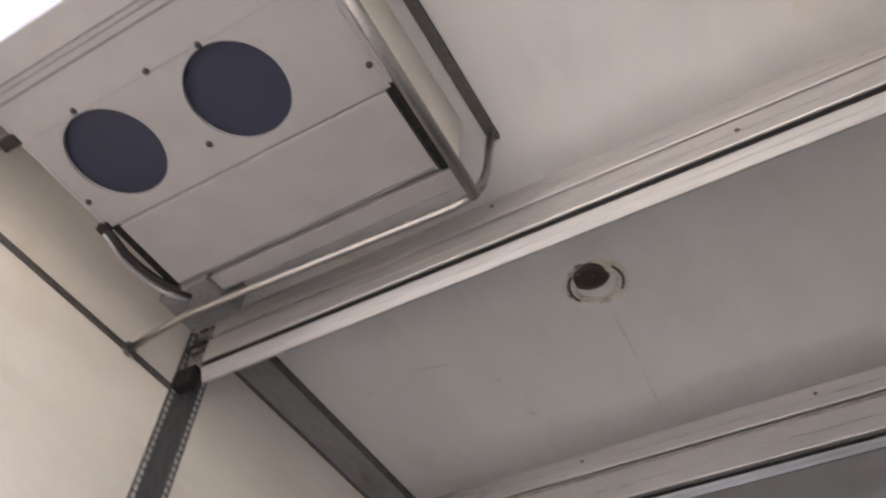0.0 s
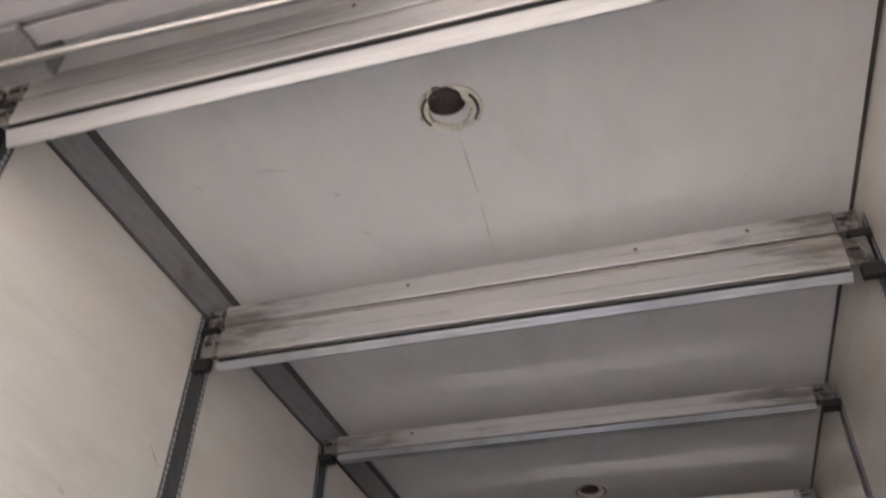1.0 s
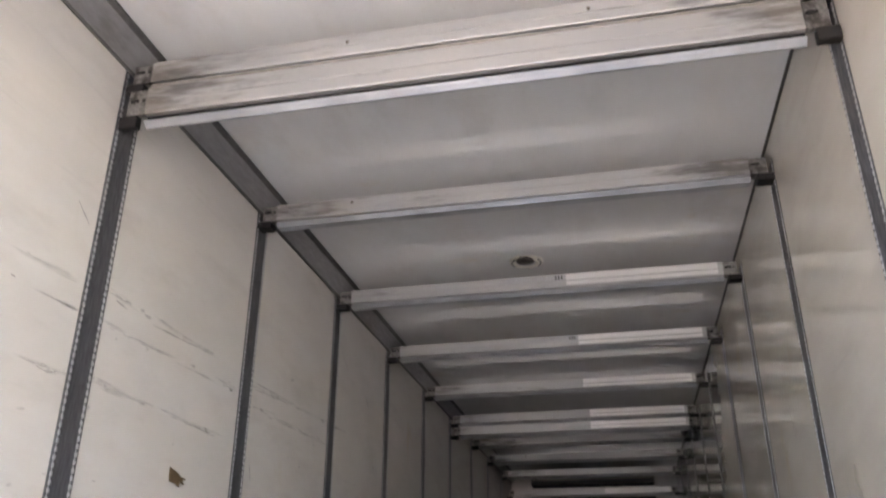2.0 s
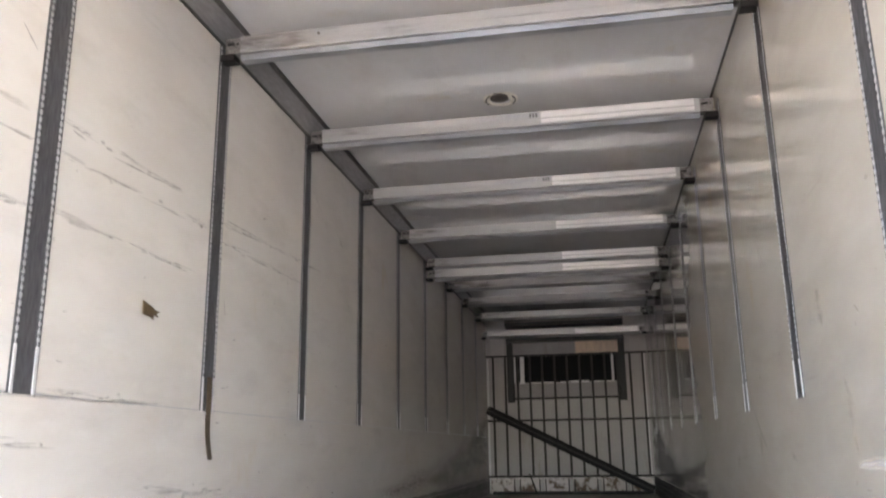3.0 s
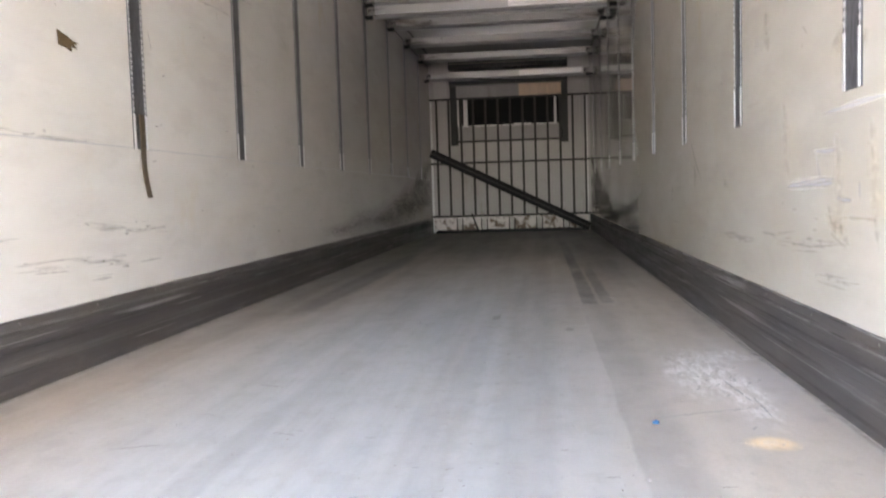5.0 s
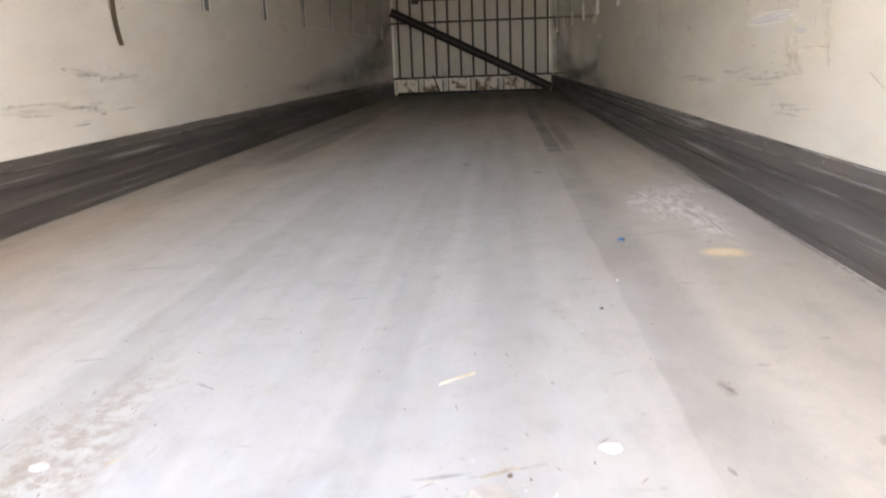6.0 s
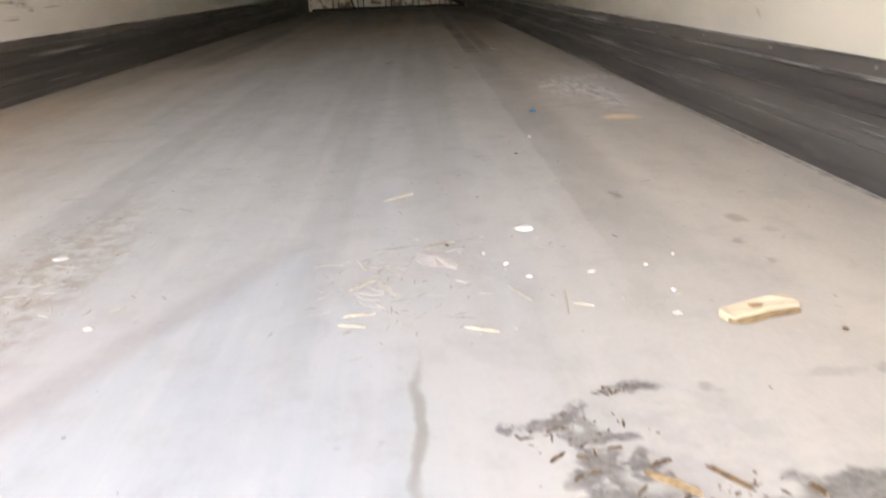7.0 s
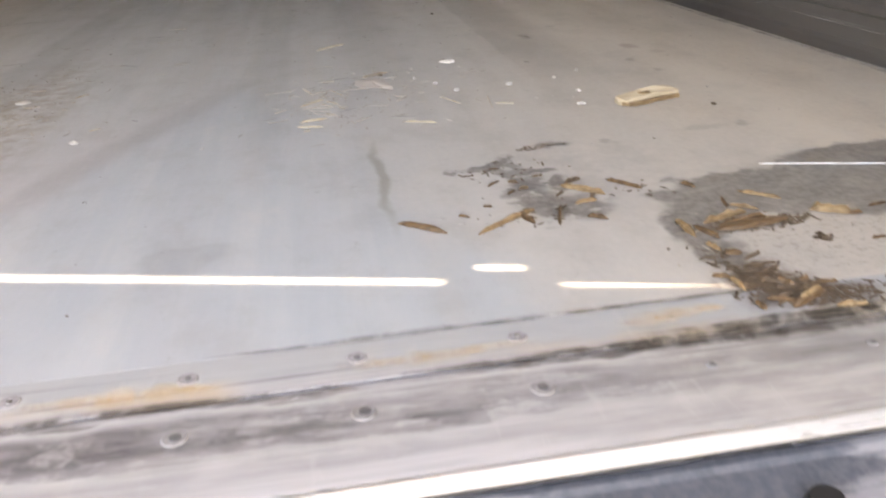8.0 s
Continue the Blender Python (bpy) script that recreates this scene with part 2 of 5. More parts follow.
STRAP = surface("brown_strap", (0.095, 0.068, 0.040), (0.06, 0.044, 0.027), (0.7, 0.9), grain=200)
RUBBER = surface("blue_grey_rubber", (0.085, 0.090, 0.108), (0.052, 0.058, 0.072), (0.5, 0.75), dirt=(0.20, 0.195, 0.21), dirt_at=(0.52, 0.60), dirt_scale=9, dirt_stretch=(0.5, 1.6, 1), grain=140)
LAMP = surface("yellowed_lamp_base", (0.70, 0.68, 0.62), (0.56, 0.53, 0.44), (0.35, 0.55), dirt=(0.20, 0.16, 0.11), dirt_scale=22, dirt_at=(0.50, 0.66))
LAMP_IN = surface("burnt_lamp_bowl", (0.05, 0.035, 0.03), (0.022, 0.017, 0.015), (0.25, 0.5), grain=140, dirt=(0.28, 0.24, 0.2), dirt_scale=45, dirt_at=(0.62, 0.7))
STICKER = surface("grey_label", (0.40, 0.402, 0.412), (0.33, 0.332, 0.342), (0.3, 0.4), 0.3)
INK = surface("label_ink", (0.06, 0.06, 0.06), (0.08, 0.08, 0.08), (0.6, 0.7))
SPLIT = surface("golden_split_wood", (0.30, 0.20, 0.105), (0.14, 0.085, 0.043), (0.5, 0.7), grain=110, stretch=(0.5, 2, 2), bump=0.5)
RING = surface("dull_rivet_ring", (0.36, 0.345, 0.35), (0.22, 0.21, 0.215), (0.5, 0.65), 0.2, 160)
CORE = surface("dark_rivet_core", (0.16, 0.15, 0.15), (0.09, 0.085, 0.088), (0.4, 0.6), 0.3, 160)
DULL = surface("dull_alloy_strip", (0.30, 0.28, 0.26), (0.20, 0.19, 0.175), (0.45, 0.6), 0.3, 40)
RUST = surface("rusty_plate", (0.27, 0.20, 0.13), (0.19, 0.15, 0.11), (0.5, 0.7), 0.2)
YARD = surface("concrete_yard", (0.21, 0.20, 0.185), (0.16, 0.152, 0.14), (0.7, 0.9), patch=0.3, grain=12)
DOOR_SKIN = surface("white_door_skin", (0.50, 0.49, 0.475), (0.42, 0.41, 0.40), (0.35, 0.5))


def film_mark(name, color, cover, lo=0.32, hi=0.60):
    """A thin mark that fades to its edges and breaks up with fine noise."""
    m = Tree(name)
    edge = m.t.nodes.new("ShaderNodeAttribute")
    edge.attribute_name = "cover"
    a = m.math("MULTIPLY", m.math("MULTIPLY", m.ramp(m.noise(38, (1, 0.6, 1), 6, 0.7), lo, hi), cover), edge.outputs["Fac"])
    return m.done(color, 0.5, 0.0, Alpha=a)


SCUFF = film_mark("dark_scuff", (0.15, 0.137, 0.128), 0.58, 0.24, 0.66)
FAINT = film_mark("faint_scuff", (0.27, 0.243, 0.217), 0.30, 0.15, 0.72)
DRIP = film_mark("tan_drip", (0.44, 0.39, 0.32), 0.32, 0.25, 0.62)
PALE_EDGE = film_mark("pale_worn_edge", (0.56, 0.53, 0.515), 0.40)
WHITE_SMEAR = film_mark("white_smear", (0.92, 0.91, 0.89), 0.7)
CHALK = film_mark("lavender_chalk", (0.88, 0.87, 0.90), 0.46, 0.0, 0.45)
GRIME = film_mark("packed_grime", (0.085, 0.066, 0.052), 0.85)
DARK_STREAK = film_mark("black_streak", (0.05, 0.045, 0.042), 0.5)
WEAR = film_mark("rail_wear", (0.34, 0.33, 0.32), 0.45)
STAIN = film_mark("yellow_stain", (0.74, 0.60, 0.36), 0.32)
RUST_SMEAR = film_mark("rust_smear", (0.74, 0.50, 0.24), 0.42)


def floor_coat():
    """Grey trodden floor coat: long drag streaks, worn bluish lane, dark wheel lanes, wet patches by the sill, shade
    painted in towards the front.
    """
    m = Tree("grey_floor_coat")
    at = m.shake(9.0, 0.10)
    fine, mid = m.noise(130.0, (1, 0.6, 1), 4), m.noise(5.0, (1, 0.35, 1), 7, 0.6)
    streak = m.noise(7.0, (1.0, 0.05, 1), 4, 0.5)
    f = m.math("ADD", m.math("MULTIPLY", streak, 0.40), m.math("ADD", m.math("MULTIPLY", mid, 0.4), m.math("MULTIPLY", fine, 0.2)))
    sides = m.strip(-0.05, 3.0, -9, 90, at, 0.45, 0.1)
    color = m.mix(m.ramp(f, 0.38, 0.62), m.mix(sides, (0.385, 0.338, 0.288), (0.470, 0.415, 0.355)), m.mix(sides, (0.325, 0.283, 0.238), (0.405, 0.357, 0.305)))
    lane = m.math("MAXIMUM", m.blob(0.167, 0.466, 0.260, 0.867, at, 0.5), m.math("MULTIPLY", m.blob(0.03, 2.5, 0.70, 3.6, at, 0.6), 0.92))
    brushed = m.noise(17.0, (1.0, 0.06, 1), 5, 0.6)
    color = m.mix(m.math("MULTIPLY", lane, m.ramp(brushed, 0.30, 0.62, 0.60, 0.95)), color, m.mix(m.ramp(brushed, 0.38, 0.62), (0.325, 0.368, 0.405), (0.375, 0.398, 0.412)))
    even = m.shake(5.0, 0.03)
    near = m.strip(-0.9, 0.30, -1.0, 0.85, at, 0.25, 0.2, 0.1, 0.35)
    color = m.mix(m.math("MULTIPLY", near, 0.6), color, (0.362, 0.352, 0.368))
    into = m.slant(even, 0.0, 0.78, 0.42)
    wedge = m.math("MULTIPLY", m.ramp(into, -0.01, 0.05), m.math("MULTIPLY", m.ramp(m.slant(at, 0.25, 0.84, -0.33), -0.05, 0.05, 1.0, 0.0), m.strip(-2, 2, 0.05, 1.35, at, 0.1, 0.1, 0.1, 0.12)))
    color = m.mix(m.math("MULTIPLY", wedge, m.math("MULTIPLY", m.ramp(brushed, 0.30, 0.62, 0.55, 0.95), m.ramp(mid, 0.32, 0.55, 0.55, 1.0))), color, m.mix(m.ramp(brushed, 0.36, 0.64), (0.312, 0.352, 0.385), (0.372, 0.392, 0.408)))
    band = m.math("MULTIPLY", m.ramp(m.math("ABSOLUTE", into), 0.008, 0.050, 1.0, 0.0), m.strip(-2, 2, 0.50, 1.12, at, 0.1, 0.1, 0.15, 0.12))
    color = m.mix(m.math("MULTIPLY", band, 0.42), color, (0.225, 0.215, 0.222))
    worn = m.ramp(m.noise(4.0, (1, 0.5, 1), 5, 0.6), 0.30, 0.62, 0.45, 1.0)
    for x0, x1, y0, y1, sx0, sx1, sy0, sy1, k, c in ((0.662, 0.800, 1.05, 4.3, 0.006, 0.045, 0.35, 0.8, 0.50, (0.215, 0.200, 0.185)), (0.672, 0.752, 4.72, 9.6, 0.010, 0.014, 0.06, 1.2, 0.85, (0.10, 0.095, 0.09)), (0.772, 0.838, 4.74, 6.6, 0.012, 0.014, 0.06, 0.7, 0.70, (0.115, 0.108, 0.10)), (0.10, 0.135, 1.45, 4.6, 0.015, 0.02, 0.4, 0.8, 0.22, (0.22, 0.21, 0.20)), (-0.30, -0.20, 2.4, 7.2, 0.02, 0.05, 0.6, 1.2, 0.20, (0.20, 0.19, 0.18))):
        color = m.mix(m.math("MULTIPLY", m.math("MULTIPLY", m.strip(x0, x1, y0, y1, m.shake(5.0, 0.025), sx0, sx1, sy0, sy1), worn), k), color, c)
    smudge = m.shake(34.0, 0.045)
    for cx, cy, rx, ry, k, c in ((0.915, 1.195, 0.016, 0.024, 0.7, (0.24, 0.17, 0.14)), (0.873, 1.073, 0.009, 0.014, 0.6, (0.20, 0.16, 0.13)), (0.887, 0.974, 0.009, 0.010, 0.5, (0.20, 0.16, 0.13)), (0.572, 3.909, 0.018, 0.05, 0.6, (0.15, 0.13, 0.11)), (0.235, 4.257, 0.018, 0.07, 0.6, (0.13, 0.12, 0.11)), (0.749, 1.389, 0.010, 0.024, 0.6, (0.15, 0.135, 0.12)), (0.945, 1.13, 0.010, 0.020, 0.4, (0.22, 0.18, 0.15)), (0.86, 0.62, 0.012, 0.010, 0.5, (0.18, 0.16, 0.14)), (0.66, 0.60, 0.010, 0.010, 0.5, (0.18, 0.16, 0.14)), (0.80, 0.62, 0.03, 0.012, 0.35, (0.2, 0.18, 0.16))):
        color = m.mix(m.math("MULTIPLY", m.blob(cx, cy, rx, ry, smudge, 0.5), k), color, c)
    # dark lanes; the last four large blobs paint the fading light towards the front
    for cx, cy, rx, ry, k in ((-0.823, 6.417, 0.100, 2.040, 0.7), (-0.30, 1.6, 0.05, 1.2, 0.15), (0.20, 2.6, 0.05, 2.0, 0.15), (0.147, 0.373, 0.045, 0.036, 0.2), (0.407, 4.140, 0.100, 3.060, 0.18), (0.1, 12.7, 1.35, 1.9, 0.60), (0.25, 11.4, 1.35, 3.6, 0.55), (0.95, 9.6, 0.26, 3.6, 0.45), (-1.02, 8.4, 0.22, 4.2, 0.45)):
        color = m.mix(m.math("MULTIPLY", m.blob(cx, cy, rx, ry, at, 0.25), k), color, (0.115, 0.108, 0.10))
    haze = m.math("MAXIMUM", m.blob(1.10, 3.05, 0.14, 0.55, at, 0.7), m.math("MULTIPLY", m.blob(1.02, 2.85, 0.16, 0.50, at, 0.7), 0.8))
    color = m.mix(m.math("MULTIPLY", haze, m.ramp(mid, 0.32, 0.60, 0.30, 0.62)), color, (0.54, 0.505, 0.50))
    drips = m.math("MULTIPLY", m.ramp(m.noise(34, (1.3, 0.34, 1), 6, 0.7), 0.40, 0.60), m.ramp(m.noise(60, (1, 0.6, 1), 5, 0.7), 0.40, 0.56, 0.45, 1.0))
    for cx, cy, rx, ry, k in ((0.975, 3.12, 0.095, 0.26, 0.65), (1.035, 2.80, 0.060, 0.34, 0.75), (1.12, 3.32, 0.07, 0.09, 0.65), (0.92, 2.95, 0.06, 0.25, 0.5)):
        color = m.mix(m.math("MULTIPLY", m.math("MULTIPLY", m.blob(cx, cy, rx, ry, at, 0.5), drips), k), color, (0.86, 0.84, 0.83))
    color = m.mix(m.math("MULTIPLY", m.blob(-1.043, 2.691, 0.140, 0.816, at, 0.5), 0.22), color, (0.40, 0.26, 0.15))
    color = m.mix(m.math("MULTIPLY", m.blob(0.985, 2.287, 0.048, 0.045, m.shake(24.0, 0.03), 0.6), 0.95), color, (0.82, 0.62, 0.36))
    color = m.mix(m.math("MULTIPLY", m.blob(-0.215, 1.06, 0.085, 0.40, at, 0.6), m.ramp(m.noise(30.0, (1, 0.8, 1), 6, 0.7), 0.42, 0.60, 0.0, 0.65)), color, (0.19, 0.155, 0.11))
    cloud = m.noise(11.0, (1, 0.7, 1), 7, 0.68)
    color = m.mix(m.ramp(cloud, 0.46, 0.68, 0.0, 0.22), color, (0.20, 0.18, 0.16))
    color = m.mix(m.ramp(cloud, 0.44, 0.28, 0.0, 0.25), color, (0.47, 0.45, 0.43))
    dirty = m.ramp(m.noise(23.0, (1, 0.8, 1), 6, 0.7), 0.63, 0.72)
    color = m.mix(m.math("MULTIPLY", dirty, 0.35), color, (0.12, 0.105, 0.09))
    wet = m.math("MAXIMUM", m.blob(0.885, 0.385, 0.245, 0.082, m.shake(16.0, 0.12), 0.06), m.math("MAXIMUM", m.blob(0.640, 0.280, 0.026, 0.080, m.shake(30.0, 0.05), 0.2), m.math("MAXIMUM", m.blob(0.94, 0.47, 0.12, 0.03, m.shake(22.0, 0.06), 0.2), m.blob(0.695, 0.365, 0.052, 0.052, m.shake(26.0, 0.05), 0.15))))
    for cx, cy, rx, ry in ((0.578, 0.612, 0.026, 0.013), (0.482, 0.540, 0.024, 0.012), (0.510, 0.530, 0.013, 0.048), (0.536, 0.515, 0.030, 0.010), (0.548, 0.478, 0.014, 0.014), (0.515, 0.440, 0.022, 0.050), (0.545, 0.395, 0.042, 0.026), (0.560, 0.455, 0.014, 0.012), (0.440, 0.538, 0.010, 0.008)):
        left = m.math("MULTIPLY", m.blob(cx, cy, rx * 1.15, ry * 1.15, m.shake(30.0, 0.06), 0.25), m.ramp(m.noise(40, (1, 1, 1), 6, 0.7), 0.38, 0.47))
        wet = m.math("MAXIMUM", wet, left)
    smear = m.math("MULTIPLY", m.blob(0.60, 0.50, 0.12, 0.11, m.shake(14.0, 0.08), 0.7), m.ramp(m.noise(16, (1, 1, 1), 6, 0.7), 0.40, 0.62, 0.0, 0.32))
    color = m.mix(smear, color, (0.22, 0.205, 0.20))
    drip = m.blob(0.354, 0.549, 0.006, 0.133, m.shake(12.0, 0.03), 0.6)
    wet_all = m.math("MULTIPLY", wet, m.ramp(m.noise(26, (1, 1, 1), 6, 0.65), 0.36, 0.54, 0.72, 1.0))
    color = m.mix(m.math("MULTIPLY", wet_all, 0.82), color, m.mix(m.ramp(m.noise(110, (1, 1, 1), 5, 0.75), 0.40, 0.60), (0.068, 0.060, 0.056), (0.155, 0.142, 0.134)))
    grain = m.math("MULTIPLY", m.blob(0.79, 0.245, 0.15, 0.07, m.shake(14.0, 0.08), 0.5), m.ramp(m.noise(120, (1, 1, 1), 5, 0.75), 0.50, 0.64, 0.15, 0.7))
    color = m.mix(grain, color, (0.20, 0.18, 0.16))
    mud = m.math("MULTIPLY", m.blob(0.650, 0.190, 0.035, 0.030, m.shake(26.0, 0.06), 0.5), m.ramp(m.noise(48, (1, 1, 1), 6, 0.7), 0.38, 0.50))
    mud = m.math("MAXIMUM", mud, m.math("MULTIPLY", m.blob(0.70, 0.298, 0.05, 0.012, m.shake(30.0, 0.03), 0.5), m.ramp(m.noise(52, (1, 1, 1), 6, 0.7), 0.38, 0.50)))
    color = m.mix(m.math("MULTIPLY", mud, 0.92), color, (0.075, 0.045, 0.023))
    color = m.mix(m.math("MULTIPLY", drip, 0.6), color, (0.16, 0.15, 0.11))
    rough = m.math("SUBTRACT", m.ramp(f, 0.35, 0.65, 0.36, 0.52), m.math("MULTIPLY", wet_all, 0.10))
    m.bump(m.math("ADD", fine, m.math("MULTIPLY", mid, 2.0)), 0.12, 0.002)
    return m.done(color, rough)


FLOOR = floor_coat()


def rail_metal():
    """Dark dirty kick rail, rubbed along its length, with thin bright scratches."""
    m = Tree("scuffed_kick_rail")
    big, mid = m.noise(3.0, (1, 0.25, 2), 6, 0.6), m.noise(16.0, (1, 0.10, 1.5), 5, 0.6)
    color = m.mix(m.ramp(m.math("MULTIPLY_ADD", mid, 0.5, m.math("MULTIPLY", big, 0.5)), 0.36, 0.64), (0.058, 0.051, 0.049), (0.108, 0.096, 0.090))
    sep = m.t.nodes.new("ShaderNodeSeparateXYZ")
    m.put(sep.inputs[0], m.shake(4.0, 0.02))
    for z, half, k, c in ((0.088, 0.018, 0.18, (0.17, 0.16, 0.155)), (0.218, 0.022, 0.22, (0.17, 0.15, 0.135)), (0.150, 0.030, 0.45, (0.040, 0.038, 0.039))):
        d = m.math("ABSOLUTE", m.math("SUBTRACT", sep.outputs[2], z))
        color = m.mix(m.math("MULTIPLY", m.ramp(d, half * 0.4, half * 1.3, 1.0, 0.0), m.ramp(big, 0.30, 0.55, k * 0.5, k)), color, c)
    dust = m.ramp(m.noise(9.0, (1, 0.35, 1.2), 7, 0.7), 0.58, 0.74)
    color = m.mix(m.math("MULTIPLY", dust, 0.3), color, (0.17, 0.155, 0.145))
    fine = m.noise(55.0, (1, 0.012, 1.0), 3, 0.5)
    scratch = m.math("MULTIPLY", m.ramp(fine, 0.61, 0.66), m.ramp(m.noise(1.7, (1, 1, 3), 3), 0.40, 0.56))
    color = m.mix(m.math("MULTIPLY", scratch, 0.6), color, (0.34, 0.33, 0.32))
    m.bump(mid, 0.08, 0.002)
    return m.done(color, m.ramp(mid, 0.3, 0.7, 0.40, 0.60), 0.2)


RAIL = rail_metal()
PALE_RAIL = surface("pale_rail_edge", (0.36, 0.345, 0.33), (0.16, 0.15, 0.142), (0.4, 0.55), 0.3, 60, (1, 0.15, 1), dirt=(0.07, 0.062, 0.058), dirt_at=(0.46, 0.60), dirt_stretch=(1, 0.5, 1), dirt_scale=5)


def sill_plate():
    """Worn sill metal, rubbed bright, with dark bands where dirt is packed along it and rusty ochre by the floor's edge."""
    m = Tree("worn_sill_metal")
    at = m.shake(18.0, 0.03)
    band = m.noise(14.0, (0.12, 3.0, 1), 6, 0.65)
    fine = m.noise(90.0, (0.3, 1, 1), 5)
    color = m.mix(m.ramp(band, 0.36, 0.62), (0.48, 0.468, 0.475), (0.34, 0.33, 0.335))
    rub = m.math("MULTIPLY", m.ramp(m.noise(7.0, (0.5, 2.5, 1), 6, 0.65), 0.32, 0.52), m.ramp(m.noise(38.0, (0.35, 1.2, 1), 6, 0.7), 0.34, 0.56, 0.45, 1.0))
    left = m.strip(-9.0, 0.47, -9, 9, m.shake(12.0, 0.10), 0.1, 0.14)
    color = m.mix(m.math("MULTIPLY", m.math("SUBTRACT", 1.0, left), 0.75), color, m.mix(m.ramp(fine, 0.35, 0.65), (0.40, 0.372, 0.350), (0.30, 0.275, 0.255)))
    ragged = m.ramp(m.noise(30.0, (0.8, 1.6, 1), 7, 0.75), 0.36, 0.50, 0.25, 1.0)
    for cy, ry, k, c, half in ((0.074, 0.019, 0.95, (0.098, 0.087, 0.097), True), (0.052, 0.004, 0.5, (0.10, 0.095, 0.095), True), (0.108, 0.006, 0.85, (0.07, 0.06, 0.055), False), (0.030, 0.008, 0.35, (0.22, 0.21, 0.21), True)):
        f = m.math("MULTIPLY", m.blob(0, cy, 40, ry, at, 0.45), m.math("MULTIPLY", m.math("MULTIPLY", rub, ragged), k))
        color = m.mix(m.math("MULTIPLY", f, m.ramp(left, 0.0, 1.0, 0.28, 1.0)) if half else f, color, c)
    color = m.mix(m.math("MULTIPLY", m.blob(0, 0.155, 40, 0.026, at, 0.4), 0.85), color, (0.352, 0.362, 0.372))
    lines = m.ramp(m.noise(60.0, (0.03, 1.0, 1), 4, 0.6), 0.58, 0.70)
    color = m.mix(m.math("MULTIPLY", lines, 0.75), color, (0.14, 0.13, 0.13))
    nicks = m.ramp(m.noise(70.0, (1.0, 0.16, 1), 5, 0.65), 0.58, 0.66)
    color = m.mix(m.math("MULTIPLY", nicks, 0.16), color, (0.52, 0.50, 0.49))
    ochre = m.math("MULTIPLY", m.blob(0, 0.122, 40, 0.011, at, 0.6), m.ramp(m.noise(6.0, (1, 1, 1), 6), 0.46, 0.62))
    color = m.mix(m.math("MULTIPLY", ochre, 0.55), color, (0.47, 0.36, 0.23))
    mud = m.math("MULTIPLY", m.blob(0.672, 0.152, 0.050, 0.018, m.shake(30.0, 0.04), 0.5), m.ramp(m.noise(50, (1, 1, 1), 6, 0.7), 0.36, 0.48))
    color = m.mix(m.math("MULTIPLY", mud, 0.9), color, (0.075, 0.045, 0.025))
    m.bump(m.math("ADD", fine, band), 0.2, 0.002)
    return m.done(color, m.ramp(fine, 0.3, 0.7, 0.42, 0.62), 0.15)


SILL = sill_plate()


# ---- building ----
def add_box(bm, x0, x1, y0, y1, z0, z1, m=None):
    vs = bmesh.ops.create_cube(bm, size=1)["verts"]
    for v in vs:
        v.co = Vector(((x0 + x1) / 2 + v.co.x * (x1 - x0), (y0 + y1) / 2 + v.co.y * (y1 - y0), (z0 + z1) / 2 + v.co.z * (z1 - z0)))
        if m:
            v.co = m @ v.co
    return vs


def add_bevelled(bm, x0, x1, y0, y1, z0, z1, r=0.004, steps=2):
    vs = add_box(bm, x0, x1, y0, y1, z0, z1)
    edges = list({e for v in vs for e in v.link_edges})
    bmesh.ops.bevel(bm, geom=edges, offset=r, segments=steps, affect="EDGES", profile=0.5)


def add_prism(bm, outline, axis, a, b):
    """An outline of two coordinates, drawn out along x, y or z from a to b."""
    def at(p, s):
        if axis == "z":
            return (p[0], p[1], s)
        return (s, p[0], p[1]) if axis == "x" else (p[0], s, p[1])
    lo, hi = [bm.verts.new(at(p, a)) for p in outline], [bm.verts.new(at(p, b)) for p in outline]
    n = len(outline)
    for i in range(n):
        bm.faces.new((lo[i], lo[(i + 1) % n], hi[(i + 1) % n], hi[i]))
    bm.faces.new(lo), bm.faces.new(hi)


def add_tube(bm, path, r, sides=10):
    """A round tube along points, with capped ends."""
    rings = []
    pts = [Vector(p) for p in path]
    for i, p in enumerate(pts):
        d = (pts[min(i + 1, len(pts) - 1)] - pts[max(i - 1, 0)]).normalized()
        q = d.to_track_quat("Z", "Y")
        rings.append([bm.verts.new(p + q @ Vector((r * math.cos(2 * math.pi * k / sides), r * math.sin(2 * math.pi * k / sides), 0))) for k in range(sides)])
    for a, b in zip(rings, rings[1:]):
        for k in range(sides):
            bm.faces.new((a[k], a[(k + 1) % sides], b[(k + 1) % sides], b[k]))
    bm.faces.new(rings[0]), bm.faces.new(rings[-1])


def rounded(points, r, steps=5):
    """The points of a bent line with its corners rounded."""
    pts = [Vector(p) for p in points]
    out = [pts[0]]
    for a, b, c in zip(pts, pts[1:], pts[2:]):
        p, q = b + (a - b).normalized() * r, b + (c - b).normalized() * r
        for k in range(steps + 1):
            u = k / steps
            out.append(p * (1 - u) ** 2 + b * 2 * u * (1 - u) + q * u * u)
    return out + [pts[-1]]


def add_disc(bm, x, y, z, r0, r1, h, sides=14, axis="z"):
    """A low round stud: r0 at its base, r1 at its top."""
    m = {"z": Matrix.Identity(4), "x": Matrix.Rotation(radians(90), 4, "Y"), "y": Matrix.Rotation(radians(90), 4, "X")}[axis]
    bmesh.ops.create_cone(bm, cap_ends=True, segments=sides, radius1=r0, radius2=r1, depth=h, matrix=Matrix.Translation((x, y, z)) @ m)


